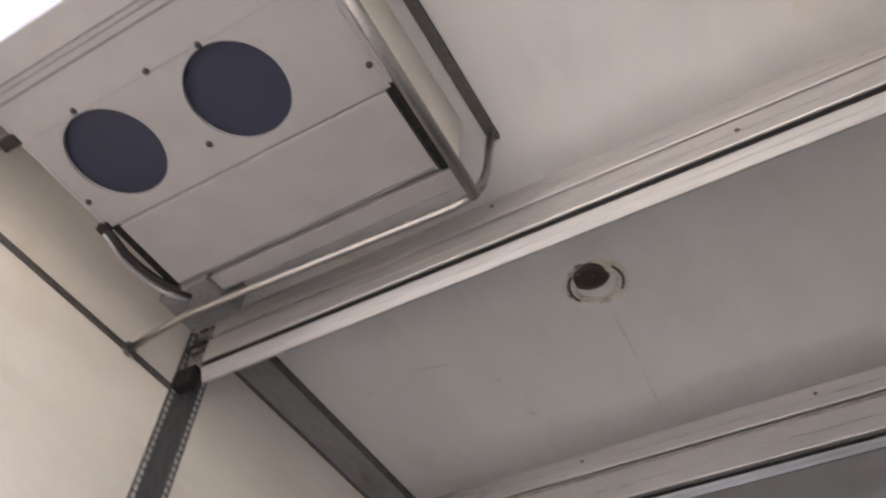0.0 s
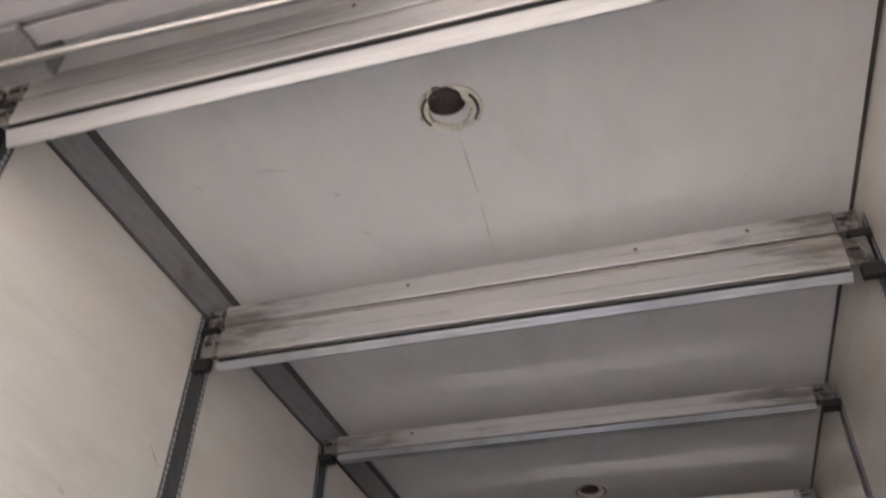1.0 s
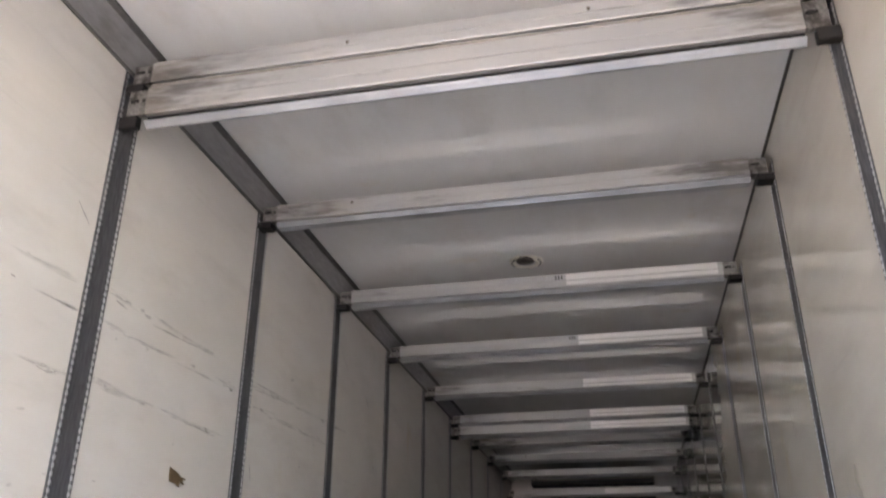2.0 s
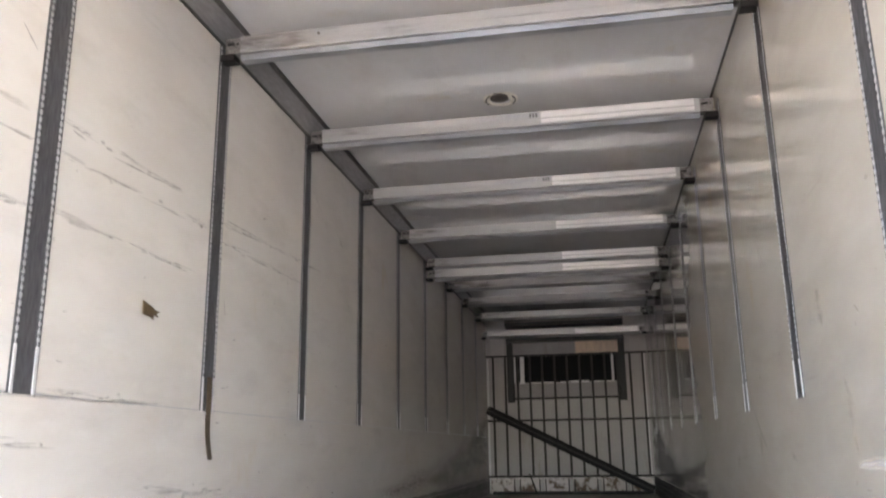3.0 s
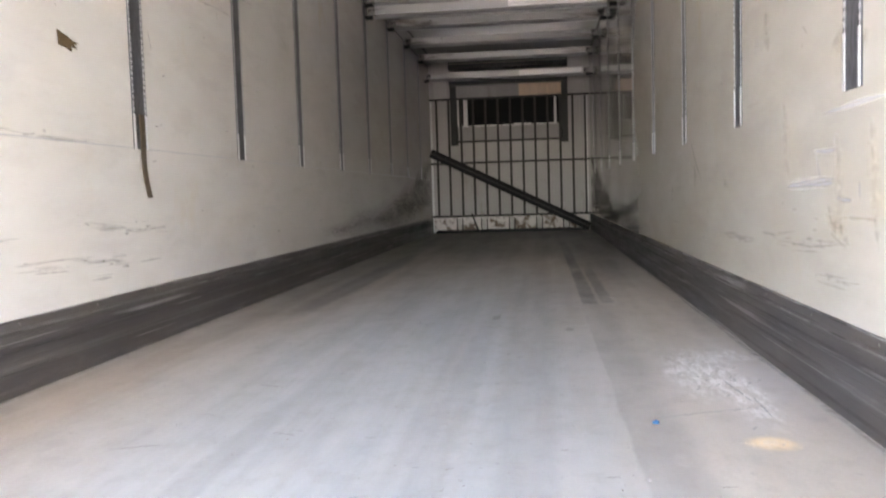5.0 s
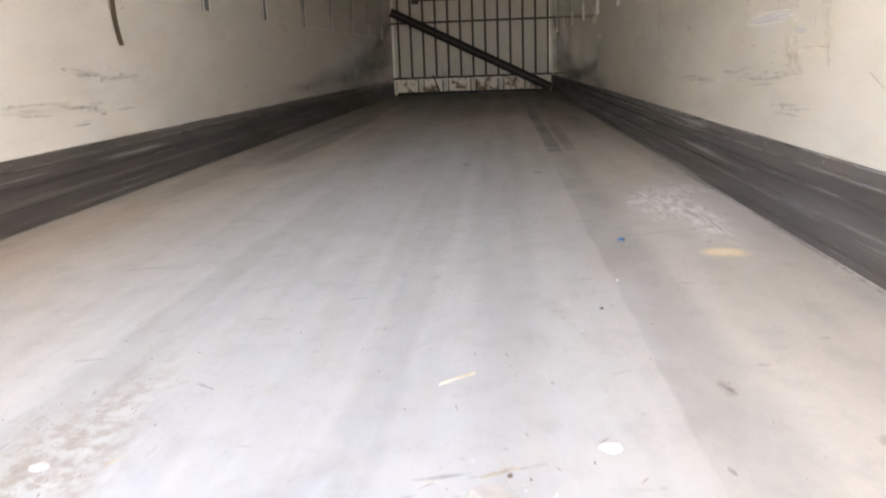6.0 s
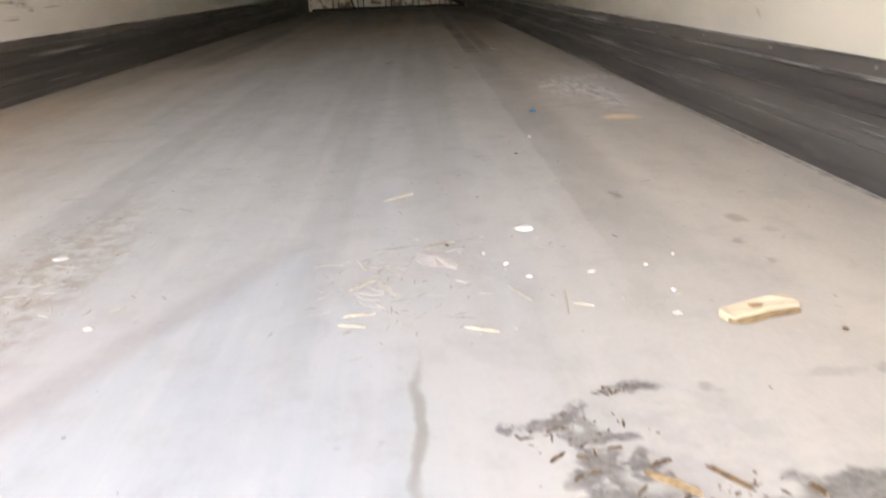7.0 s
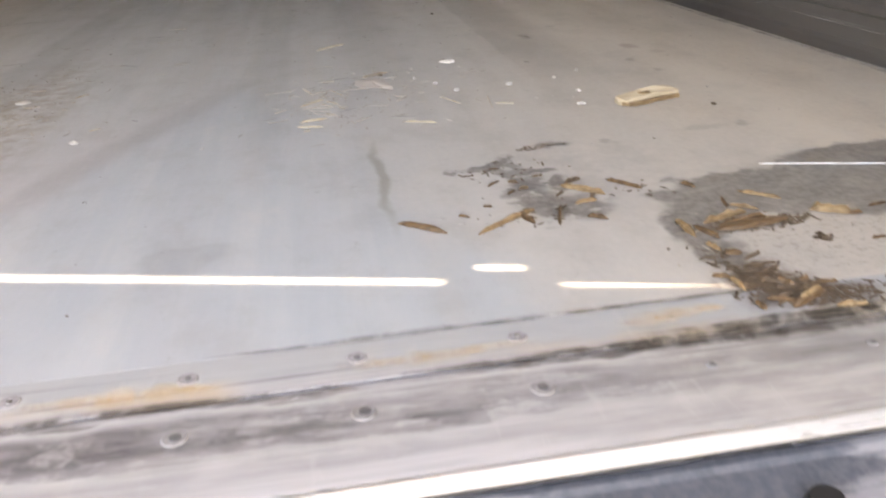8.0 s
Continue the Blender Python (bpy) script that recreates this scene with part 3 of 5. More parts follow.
def mesh_of(name, bm, material, smooth=False):
    bmesh.ops.recalc_face_normals(bm, faces=bm.faces)
    me = bpy.data.meshes.new(name)
    bm.to_mesh(me)
    bm.free()
    me.materials.append(material)
    if smooth:
        for p in me.polygons:
            p.use_smooth = True
    return me


def part(name, bm, material, parent=None, label="", smooth=False):
    ob = new(name, mesh_of(name, bm, material, smooth))
    if parent:
        ob.parent = parent
    return tagged(ob, label)


def thing(name, label, category, at=(0, 0, 0), group="", kind=""):
    ob = new(name)
    ob.empty_display_size = 0.1
    ob.location = at
    return tagged(ob, label, category, group, kind)


def boxed(name, x0, x1, y0, y1, z0, z1, material, parent=None, label="", r=0.0):
    bm = bmesh.new()
    if r:
        add_bevelled(bm, x0, x1, y0, y1, z0, z1, r)
    else:
        add_box(bm, x0, x1, y0, y1, z0, z1)
    return part(name, bm, material, parent, label)


W, H, L = 1.24, 2.705, 13.13

# ---- the shell of the trailer ----
def setting(name, x0, x1, y0, y1, z0, z1, material, label, category):
    return tagged(boxed(name, x0, x1, y0, y1, z0, z1, material), label, category, kind="structure")


wall_left = setting("wall_west", -W - 0.07, -W, 0.17, L, -0.1, H + 0.07, WALL, "scuffed cream glass-fibre trailer side wall", "wall")
wall_right = setting("wall_east", W, W + 0.07, 0.17, L, -0.1, H + 0.07, YELLOWED_DIM, "scuffed yellowed cream glass-fibre trailer side wall with smears", "wall")
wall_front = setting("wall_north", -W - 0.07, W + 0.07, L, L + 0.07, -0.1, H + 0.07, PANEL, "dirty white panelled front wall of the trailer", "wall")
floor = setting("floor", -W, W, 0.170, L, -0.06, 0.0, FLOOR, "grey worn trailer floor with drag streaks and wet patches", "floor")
ceiling = setting("ceiling", -W, W, 0.19, L, H, H + 0.07, CEILING, "white glossy glass-fibre trailer ceiling", "ceiling")

ground = setting("ground", -400, 400, -400, 400, -1.35, -1.25, YARD, "pale concrete yard round the trailer", "ground")

# rear portal: posts, header, sill
setting("trim_post_west", -W - 0.07, -W, 0.055, 0.168, -0.1, H + 0.07, BRIGHT, "bare aluminium rear door post", "post")
setting("trim_post_east", W, W + 0.07, 0.055, 0.168, -0.1, H + 0.07, BRIGHT, "bare aluminium rear door post", "post")
setting("trim_header", -W, W, 0.168, 0.2470, 2.446, H - 0.002, UNIT_DIM, "white rear header over the door opening", "trim")

sill = thing("sill", "worn aluminium rear sill with rivets and packed dirt", "sill", kind="structure")
bm = bmesh.new()
add_prism(bm, [(0.0035, -0.05), (0.108, -0.05), (0.108, -0.001), (0.1075, 0.0), (0.03, 0.0), (0.0035, -0.0006)], "x", -W, W)
part("plate", bm, SILL, sill)
bm = bmesh.new()
add_prism(bm, [(0.0012, -0.05), (0.0030, -0.05), (0.0030, -0.0008), (0.0005, -0.0012), (-0.0072, -0.0070), (-0.0075, -0.0082), (0.0012, -0.0095)], "x", -W, W)
part("lip", bm, BRIGHT, sill, "bright rubbed aluminium edge")
bm = bmesh.new()
add_prism(bm, [(0.114, -0.05), (0.1699, -0.05), (0.1699, -0.0002), (0.1145, -0.0004), (0.114, -0.0010)], "x", -W, W)
part("edge_strip", bm, SILL, sill, "ochre stained strip along the floor's edge")
boxed("groove", -W, W, 0.1085, 0.1135, -0.05, -0.004, SEAL, sill, "dirt-filled groove")
for k in range(-9, 11):
    for y, dx, mt in ((0.0735, 0.0, BRIGHT), (0.1455, 0.0, RUST)):
        bm = bmesh.new()
        if mt is BRIGHT:
            bmesh.ops.create_cone(bm, cap_ends=True, segments=18, radius1=0.0092, radius2=0.0078, depth=0.0012, matrix=Matrix.Translation((0, 0, 0.0006)))
        else:
            add_disc(bm, 0, 0, 0.0001, 0.0085, 0.0070, 0.0012, 18)
        if -W + 0.03 < 0.05 + 0.1225 * k < W - 0.03:
            rv = part("rivet", bm, RING, sill)
            if mt is BRIGHT:
                bm = bmesh.new()
                add_disc(bm, 0.0004 * (k % 3), 0, 0.0014, 0.0046, 0.0038, 0.0008)
                part("core", bm, CORE, rv, "dark rivet core")
            else:
                bm = bmesh.new()
                add_disc(bm, 0, 0.0008 * (k % 2), 0.0008, 0.0030, 0.0020, 0.0006, 10)
                part("core", bm, BRIGHT if k % 3 == 0 else CORE, rv, "worn rivet core")
            rv.location = (0.050 + 0.1245 * k, y, 0.0)
            if rv.location.x > 0.5:
                rv.scale = (0.5, 0.45, 0.8)
bumper = thing("rear_bumper", "blue-grey rubber dock bumper below the sill", "bumper")
bm = bmesh.new()
add_prism(bm, [(-0.34, -0.30), (0.0008, -0.30), (0.0008, -0.0195), (-0.003, -0.0178), (-0.008, -0.0185), (-0.012, -0.022), (-0.060, -0.034), (-0.31, -0.05), (-0.34, -0.08)], "x", -W, W)
part("block", bm, RUBBER, bumper)
boxed("gap_strip", -W, W, 0.0002, 0.0009, -0.0175, -0.0098, SEAL, bumper, "black gap above the rubber")
for x in (0.564, -0.6):
    bm = bmesh.new()
    add_disc(bm, x, -0.046, -0.026, 0.015, 0.010, 0.014)
    part("stud", bm, BLACK, bumper, "black rubber stud")

# open rear door, standing square to the trailer, with an added seal whose gaps shape the slits of sun
door = thing("door_1", "white trailer rear door standing open", "door", (W + 0.012, 0, 0), kind="structure")
boxed("leaf", 0.0, 0.07, -1.25, -0.05, -0.1, 2.80, DOOR_SKIN, door, "", 0.004)
bm = bmesh.new()
# unseen seal: each gap is sized for one strip of sun on the floor
for z0, z1, g0, g1 in ((-0.1, 0.56, 1, 1), (0.56, 0.642, -0.0022, 0.0014), (0.642, 0.70, -0.0030, 0.0018), (0.70, 0.735, -0.0040, 0.0022), (0.735, 0.804, -0.0055, 0.003), (0.804, 0.818, 1, 1), (0.818, 0.872, 0.026, 0.0385), (0.872, 0.898, 1, 1), (0.898, 1.75, -0.0050, 0.007), (1.75, 2.80, 1, 1)):
    if g0 == 1:
        add_box(bm, -0.008, 0.004, -0.052, 0.06, z0, z1)
    else:
        add_box(bm, -0.008, 0.004, -0.052, g0, z0, z1), add_box(bm, -0.008, 0.004, g1, 0.06, z0, z1)
part("seal", bm, SEAL, door, "unseen black door seal with gaps that shape the sun strips")
other = thing("door_2", "white trailer rear door folded back along the outer side wall", "door", (-W - 0.16, 0, 0), kind="structure")
boxed("leaf", 0.0, 0.07, 0.10, 1.34, -0.1, 2.80, DOOR_SKIN, other, "", 0.004)
# unseen canopy, added only to keep sun and high sky off the opening
setting("unseen_canopy", -1.9, 2.0, -2.0, 0.04, 2.95, 3.05, GALV, "unseen grey canopy added to block sun and high sky", "canopy")

# kick rails along both walls
def kick_rail(side):
    rail = thing("kick_rail", "dark scratched aluminium kick rail along the floor", "rail", (side * W, 0, 0), group="kick rails")
    prof = [(0.0, 0.0), (0.018, 0.0), (0.018, 0.020), (0.013, 0.028), (0.013, 0.075), (0.018, 0.080), (0.018, 0.092), (0.012, 0.098), (0.012, 0.140), (0.017, 0.146), (0.017, 0.158), (0.011, 0.164), (0.011, 0.196), (0.017, 0.202), (0.017, 0.210), (0.010, 0.214), (0.009, 0.238), (0.0, 0.242)]
    bm = bmesh.new()
    add_prism(bm, [(-side * (p + 0.001), z + 0.001) for p, z in prof], "y", 0.172, L - 0.002)
    part("profile", bm, RAIL, rail)
    # thin paler lines along the top edge and the upper ridge
    for p, z, lb in ((0.0105, 0.241, "pale top edge"), (0.0185, 0.206, "pale ridge")):
        bm = bmesh.new()
        add_prism(bm, [(-side * (p - 0.004), z - 0.0022), (-side * p, z - 0.0018), (-side * (p + 0.0004), z), (-side * p, z + 0.0018), (-side * (p - 0.004), z + 0.0022)], "y", 0.18, L - 0.01)
        part("edge", bm, PALE_RAIL, rail, lb)
    bm = bmesh.new()
    add_disc(bm, 0, 0, 0, 0.0045, 0.003, 0.004, 10, "x")
    me = mesh_of("rivet", bm, DULL)
    for k in range(26):
        rv = new("rivet", me)
        rv.parent = rail
        rv.location = (-side * 0.0135, 0.42 + 0.47 * k, 0.228)
    return rail


rail_left, rail_right = kick_rail(-1), kick_rail(1)

# hose duct along the left ceiling corner, sealant in the right one
duct = thing("ceiling_duct", "grey sheet metal hose duct along the ceiling corner", "duct")
bm = bmesh.new()
add_prism(bm, [(-1.239, 2.598), (-1.234, 2.596), (-1.168, 2.683), (-1.168, H - 0.001), (-1.239, H - 0.001)], "y", 1.30, L - 0.01)
part("cover", bm, DUCT, duct)
bm = bmesh.new()
add_prism(bm, [(-1.1675, 2.678), (-1.163, 2.678), (-1.154, 2.692), (-1.154, H - 0.001), (-1.1675, H - 0.001)], "y", 1.30, L - 0.01)
part("lip", bm, DUCT_EDGE, duct, "dark folded edge")
bm = bmesh.new()
add_prism(bm, [(-1.2395, 2.586), (-1.231, 2.584), (-1.226, 2.592), (-1.2335, 2.5955), (-1.2395, 2.5955)], "y", 1.30, L - 0.01)
part("lip", bm, DUCT_EDGE, duct, "dark folded edge")
bm = bmesh.new()
add_prism(bm, [(W - 0.011, H - 0.001), (W - 0.001, H - 0.001), (W - 0.001, H - 0.012)], "y", 0.16, L)
tagged(part("trim_sealant", bm, SEAL), "black sealant bead in the ceiling corner", "sealant", kind="structure")
setting("trim_seam", -W + 0.0003, -W + 0.0014, 0.25, 12.9, 0.8385, 0.8425, STICKER, "thin grey joint line along the side wall", "joint")
setting("trim_west", -W + 0.001, -W + 0.012, 0.25, 1.21, 2.338, 2.354, DUCT_EDGE, "dark narrow trim strip on the side wall", "trim")

# ---- wall tracks ----
TRACK_Y = (1.275, 2.475, 3.677, 4.868, 6.055, 7.253, 8.42, 9.63, 10.82, 12.0)


def wall_track():
    t = thing("wall_track", "dark steel wall track with perforated edge strips", "track", group="wall tracks")
    z0, z1 = 0.838, 2.60
    bm = bmesh.new()
    add_prism(bm, [(-0.065, 0.0008), (0.065, 0.0008), (0.065, 0.0018), (0.062, 0.0030), (0.058, 0.0026), (0.042, 0.0026), (0.040, 0.0016), (-0.040, 0.0016), (-0.042, 0.0026), (-0.058, 0.0026), (-0.062, 0.0030), (-0.065, 0.0018)], "x", z0, z1)
    for v in bm.verts:
        v.co = Vector((v.co.z, v.co.y, v.co.x))
    part("channel", bm, TRACKS, t)
    for s in (-1, 1):
        bm = bmesh.new()
        y = s * 0.050
        add_box(bm, 0.0022, 0.0032, y - 0.0016, y + 0.0016, z0, z1)
        for k in range(64):
            z = 1.0 + 0.0248 * k
            add_box(bm, 0.0028, 0.0044, y - 0.0058, y + 0.0058, z, z + 0.0135)
        part("perforated_strip", bm, STRIP, t, "galvanised strip with a row of notches")
        bm = bmesh.new()
        add_bevelled(bm, 0.0028, 0.0062, y - 0.0075, y + 0.0075, z0, 0.985, 0.001, 1)
        part("end_strip", bm, GALV, t, "bright plain strip end")
    return t


track = wall_track()
track.location = (-W, TRACK_Y[0], 0)
for y in TRACK_Y[1:]:
    copy_thing(track, pose(-W, y, 0))
for y in TRACK_Y:
    copy_thing(track, pose(W, y + (0.03 if 2 < y < 3 else 0.008), 0, 0, 0, 180))

# ---- load beams ----
def load_beam(marks=(), label="whitish weathered aluminium load beam across the ceiling", sticker=None, face=0.085, back=0.014, drop=0.017, ends=None, g=0.030, deep=0.070, low=None, sleeve=None, face_metal=None, lip=0.020):
    """Stands with its near face at y = 0 and its underside at z = 0: a flat face, a dark slit, a bright slanted flange."""
    b = thing("load_beam", label, "beam", group="load beams")
    x = 1.135
    top = g + face
    bm = bmesh.new()
    mid = g + face * 0.45
    add_prism(bm, [(0.0, top), (0.0, mid + 0.0022), (0.0022, mid + 0.0018), (0.0022, mid - 0.0018), (0.0, mid - 0.0022), (0.0, g + 0.003), (0.002, g), (deep, g), (deep, top)], "x", -x, x)
    part("rail", bm, face_metal or ALU, b)
    boxed("slit", -x, x, 0.0075 if lip > 0.03 else deep - 0.012, deep - 0.002, lip + 0.0005, g - 0.0005, VOID, b, "dark slit")
    bm = bmesh.new()
    add_prism(bm, [(0.006, lip), (0.006, lip - 0.003), (0.006 + back * 0.45, lip - 0.003 - drop * 0.45), (0.009 + back * 0.45, lip - 0.003 - drop * 0.50), (0.008 + back, lip - 0.003 - drop), (deep, lip - 0.003 - drop), (deep, lip)], "x", -x, x)
    part("flange", bm, low or FLANGE, b, "bright polished lower flange")
    for s in (-1, 1):
        bm = bmesh.new()
        add_bevelled(bm, s * 1.175 - 0.038, s * 1.175 + 0.038, 0.006, deep - 0.004, g + 0.002, top - 0.002, 0.004)
        br = part("end_bracket", bm, ends or END, b, "grimy end bracket with a slot")
        boxed("slot", s * 1.175 - 0.026, s * 1.175 + 0.006, 0.003, 0.0055, mid + 0.006, mid + 0.018, BLACK, br)
        boxed("catch", s * 1.200 - 0.036, s * 1.200 + 0.036, 0.002, deep + 0.001, -0.002, g + 0.001, BLACK, br, "black steel catch", 0.004)
        bm = bmesh.new()
        add_disc(bm, s * 1.15, 0.0045, mid + 0.012, 0.007, 0.005, 0.004, 10, "y")
        part("bolt", bm, BLACK, br)
    # thin pale strips paint the opening's reflection on the right of the face
    if sleeve is not None:
        bm = bmesh.new()
        add_prism(bm, [(-0.0008, top - 0.004), (-0.0034, top - 0.006), (-0.0034, mid + 0.006), (-0.0008, mid + 0.003)], "x", sleeve, x - 0.03)
        add_prism(bm, [(-0.0008, mid - 0.003), (-0.0034, mid - 0.006), (-0.0034, g + 0.012), (-0.0008, g + 0.010)], "x", sleeve, x - 0.03)
        part("sleeve", bm, LIT_ALU, b, "paler right part of the face, painted as lit")
    for mx, mz in marks:
        bm = bmesh.new()
        add_disc(bm, mx, -0.001, top - mz, 0.008, 0.005, 0.003, 10, "y")
        part("bolt", bm, MUD, b, "dirty bolt head")
    if sticker is not None:
        lab = boxed("label_sticker", sticker - 0.34, sticker + 0.078, -0.0025, -0.0005, mid + 0.006, top - 0.006, STICKER, b, "faded grey label with unreadable bars")
        for k in range(3):
            boxed("printed_bar", sticker + 0.018 + 0.018 * k, sticker + 0.028 + 0.018 * k, -0.0045, -0.003, mid + 0.010, top - 0.010, INK, lab)
    return b


BEAM_Y = (1.216, 2.42, 3.61, 4.82, 6.02, 7.25, 8.43, 9.66, 10.78, 12.02)
Z1 = 2.496
first = load_beam(((-0.37, 0.030), (0.48, 0.030), (0.86, 0.025)), low=DULL)
first.location = (0, BEAM_Y[1], Z1)
rearmost = load_beam(((-0.125, 0.025),), "silvery aluminium load beam under the ceiling by the door", low=DULL, face_metal=SILVER)
rearmost.location = (0, BEAM_Y[0], Z1)
plain_beam = load_beam(((-0.74, 0.025),))
plain_beam.location = (0, BEAM_Y[2], Z1)
labelled = load_beam((), "whitish aluminium load beam with a faded grey label", 0.14, sleeve=0.225, face_metal=PALE_ALU)
labelled.location = (0, BEAM_Y[3], Z1)
copy_thing(labelled, pose(0, BEAM_Y[4], Z1))
lit_beam = load_beam((), "whitish aluminium load beam with its right part painted as lit", sleeve=0.19, face_metal=PALE_ALU)
lit_beam.location = (0, BEAM_Y[5], Z1)
copy_thing(lit_beam, pose(0, BEAM_Y[6], Z1))
for y in BEAM_Y[7:]:
    copy_thing(plain_beam, pose(0, y, Z1))
heavy = load_beam((), "large whitish aluminium load beam hung under another beam", None, 0.112, 0.018, 0.019, None, 0.046, 0.036)
heavy.matrix_world = pose(0.0, BEAM_Y[1] - 0.004, Z1 - 0.160)
dull_heavy = load_beam(((0.55, 0.040),), "large silvery aluminium load beam hung under another beam", None, 0.088, 0.020, 0.042, None, 0.070, 0.036, SILVER_LOW, None, SILVER, 0.046)
dull_heavy.matrix_world = pose(0.0, BEAM_Y[0] - 0.004, Z1 - 0.148)
copy_thing(lit_beam, pose(0, BEAM_Y[6] + 0.01, Z1 - 0.118))
copy_thing(lit_beam, pose(0, 12.6, 2.300))

# ---- ceiling cooling unit by the rear door ----
def cooling_unit():
    u = thing("ceiling_evaporator", "white ceiling cooling unit with two round dark fan openings", "cooling unit", (0, 0, 2.44))
    fans = ((-0.846, 0.526), (-0.457, 0.534))
    r, n = 0.131, 40
    # underside skin with two round openings
    bm = bmesh.new()
    y0, y1 = 0.26, 0.697
    cells = ((-1.03, -0.635, fans[0]), (-0.635, -0.125, fans[1]))
    for x0, x1, (cx, cy) in cells:
        inner, outer, deep = [], [], []
        for k in range(n):
            a = 2 * math.pi * k / n
            c, s = math.cos(a), math.sin(a)
            fx = ((x1 - cx) if c > 0 else (x0 - cx)) / c if abs(c) > 1e-6 else 1e9
            fy = ((y1 - cy) if s > 0 else (y0 - cy)) / s if abs(s) > 1e-6 else 1e9
            d = min(fx, fy)
            inner.append(bm.verts.new((cx + r * c, cy + r * s, 0)))
            outer.append(bm.verts.new((cx + d * c, cy + d * s, 0)))
            deep.append(bm.verts.new((cx + r * c, cy + r * s, 0.012)))
        for k in range(n):
            j = (k + 1) % n
            bm.faces.new((outer[k], outer[j], inner[j], inner[k]))
            bm.faces.new((inner[k], inner[j], deep[j], deep[k]))
        for x, y in ((x0, y0), (x1, y0), (x0, y1), (x1, y1)):
            near = sorted(range(n), key=lambda k: (outer[k].co.x - x) ** 2 + (outer[k].co.y - y) ** 2)
            k0 = near[0]
            k1 = near[1] if abs(near[1] - k0) in (1, n - 1) else near[2]
            if (outer[k0].co - Vector((x, y, 0))).length > 1e-4:
                bm.faces.new((outer[k0], outer[k1], bm.verts.new((x, y, 0))))
    part("fan_panel", bm, UNIT_DIM, u)
    for cx, cy in fans:
        bm = bmesh.new()
        add_disc(bm, cx, cy, 0.02, r + 0.004, r + 0.004, 0.012, 40)
        guard = part("fan_opening", bm, NAVY, u, "dark round fan opening")
    # body behind the skin
    bm = bmesh.new()
    add_bevelled(bm, -1.035, -0.10, 0.255, 0.99, 0.028, H - 2.44 - 0.001, 0.012, 3)
    part("housing", bm, UNIT_SIDE, u, "white painted housing", True)
    for v0, v1 in (((-1.045, 0.256), (-1.03, 0.69)), ((-0.125, 0.256), (-0.10, 0.69))):
        boxed("skirt", v0[0], v1[0], v0[1], v1[1], 0.0, 0.03, UNIT_DIM, u, "", 0.003)
    boxed("rear_skirt", -1.03, -0.125, 0.250, 0.2595, 0.0, 0.03, UNIT_DIM, u)
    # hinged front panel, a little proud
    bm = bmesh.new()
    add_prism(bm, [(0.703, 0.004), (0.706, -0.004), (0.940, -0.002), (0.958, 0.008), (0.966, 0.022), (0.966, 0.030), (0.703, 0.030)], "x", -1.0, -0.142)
    part("front_panel", bm, UNIT_DIM, u, "white hinged front panel")
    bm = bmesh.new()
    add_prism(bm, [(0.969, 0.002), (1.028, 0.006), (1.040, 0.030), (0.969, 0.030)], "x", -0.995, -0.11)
    part("drip_tray", bm, UNIT_DIM, u, "white folded tray edge")
    boxed("seam", -1.03, -0.125, 0.6975, 0.7025, 0.006, 0.028, RUST, u, "dirty ochre seam")
    for y0, y1, x0, x1 in ((0.2615, 0.2645, -1.03, -0.125), (0.283, 0.287, -1.03, -0.125), (0.3905, 0.3925, -1.0, -0.86), (0.3915, 0.3930, -0.82, -0.63), (0.3925, 0.3945, -0.60, -0.47), (0.3945, 0.396, -0.44, -0.15)):
        boxed("panel_seam", x0, x1, y0, y1, -0.0012, -0.0002, DULL if y0 > 0.3 else DUCT_EDGE, u, "thin dull seam")
    for x0, x1 in ((-1.034, -1.004), (-0.138, -0.104)):
        vent = boxed("side_outlet", x0, x1, 0.692, 0.965, 0.004, 0.027, VOID, u, "dark side air outlet", 0.004)
        for k in range(5):
            boxed("louvre", x0 + 0.003, x1 - 0.003, 0.72 + 0.05 * k, 0.726 + 0.05 * k, 0.0025, 0.012, BLACK, vent)
    boxed("hose_clamp", -1.065, -1.025, 0.675, 0.705, -0.012, 0.02, BLACK, u, "black plastic clamp", 0.004)
    bm = bmesh.new()
    add_tube(bm, rounded([(-1.052, 0.70, -0.010), (-1.075, 0.80, -0.014), (-1.060, 0.92, -0.016), (-1.005, 1.00, -0.020)], 0.04), 0.007, 8)
    part("drain_hose", bm, STICKER, u, "pale curved drain hose", True)
    bm = bmesh.new()
    add_tube(bm, rounded([(-1.040, 0.695, -0.006), (-1.052, 0.80, -0.012), (-1.034, 0.91, -0.014), (-0.985, 0.99, -0.016)], 0.04), 0.011, 8)
    part("cable", bm, BLACK, u, "thick black cable", True)
    boxed("corner_latch", -1.095, -1.035, 0.355, 0.39, -0.004, 0.02, BLACK, u, "black corner latch", 0.004)
    boxed("junction_box", -1.085, -0.905, 0.952, 1.112, -0.020, 0.10, PLATE, u, "grey junction box", 0.005)
    for x, y in ((-0.461, 0.395), (-0.615, 0.388), (-0.849, 0.383), (-0.613, 0.616), (-1.02, 0.604), (-0.140, 0.626)):
        bm = bmesh.new()
        add_disc(bm, x, y, -0.002, 0.007, 0.009, 0.006, 10)
        part("screw", bm, GRILLE, u, "dull steel screw")
    return u


cooling_unit()

guard = thing("guard_rail", "bent stainless tube guard round the ceiling cooling unit", "guard rail")
bm = bmesh.new()
add_tube(bm, rounded([(-1.236, 1.025, 2.350), (-1.04, 1.018, 2.388), (-0.10, 1.045, 2.388), (-0.060, 1.055, 2.46), (-0.046, 1.062, 2.702)], 0.07), 0.0115, 12)
part("front_tube", bm, STEEL, guard, "", True)
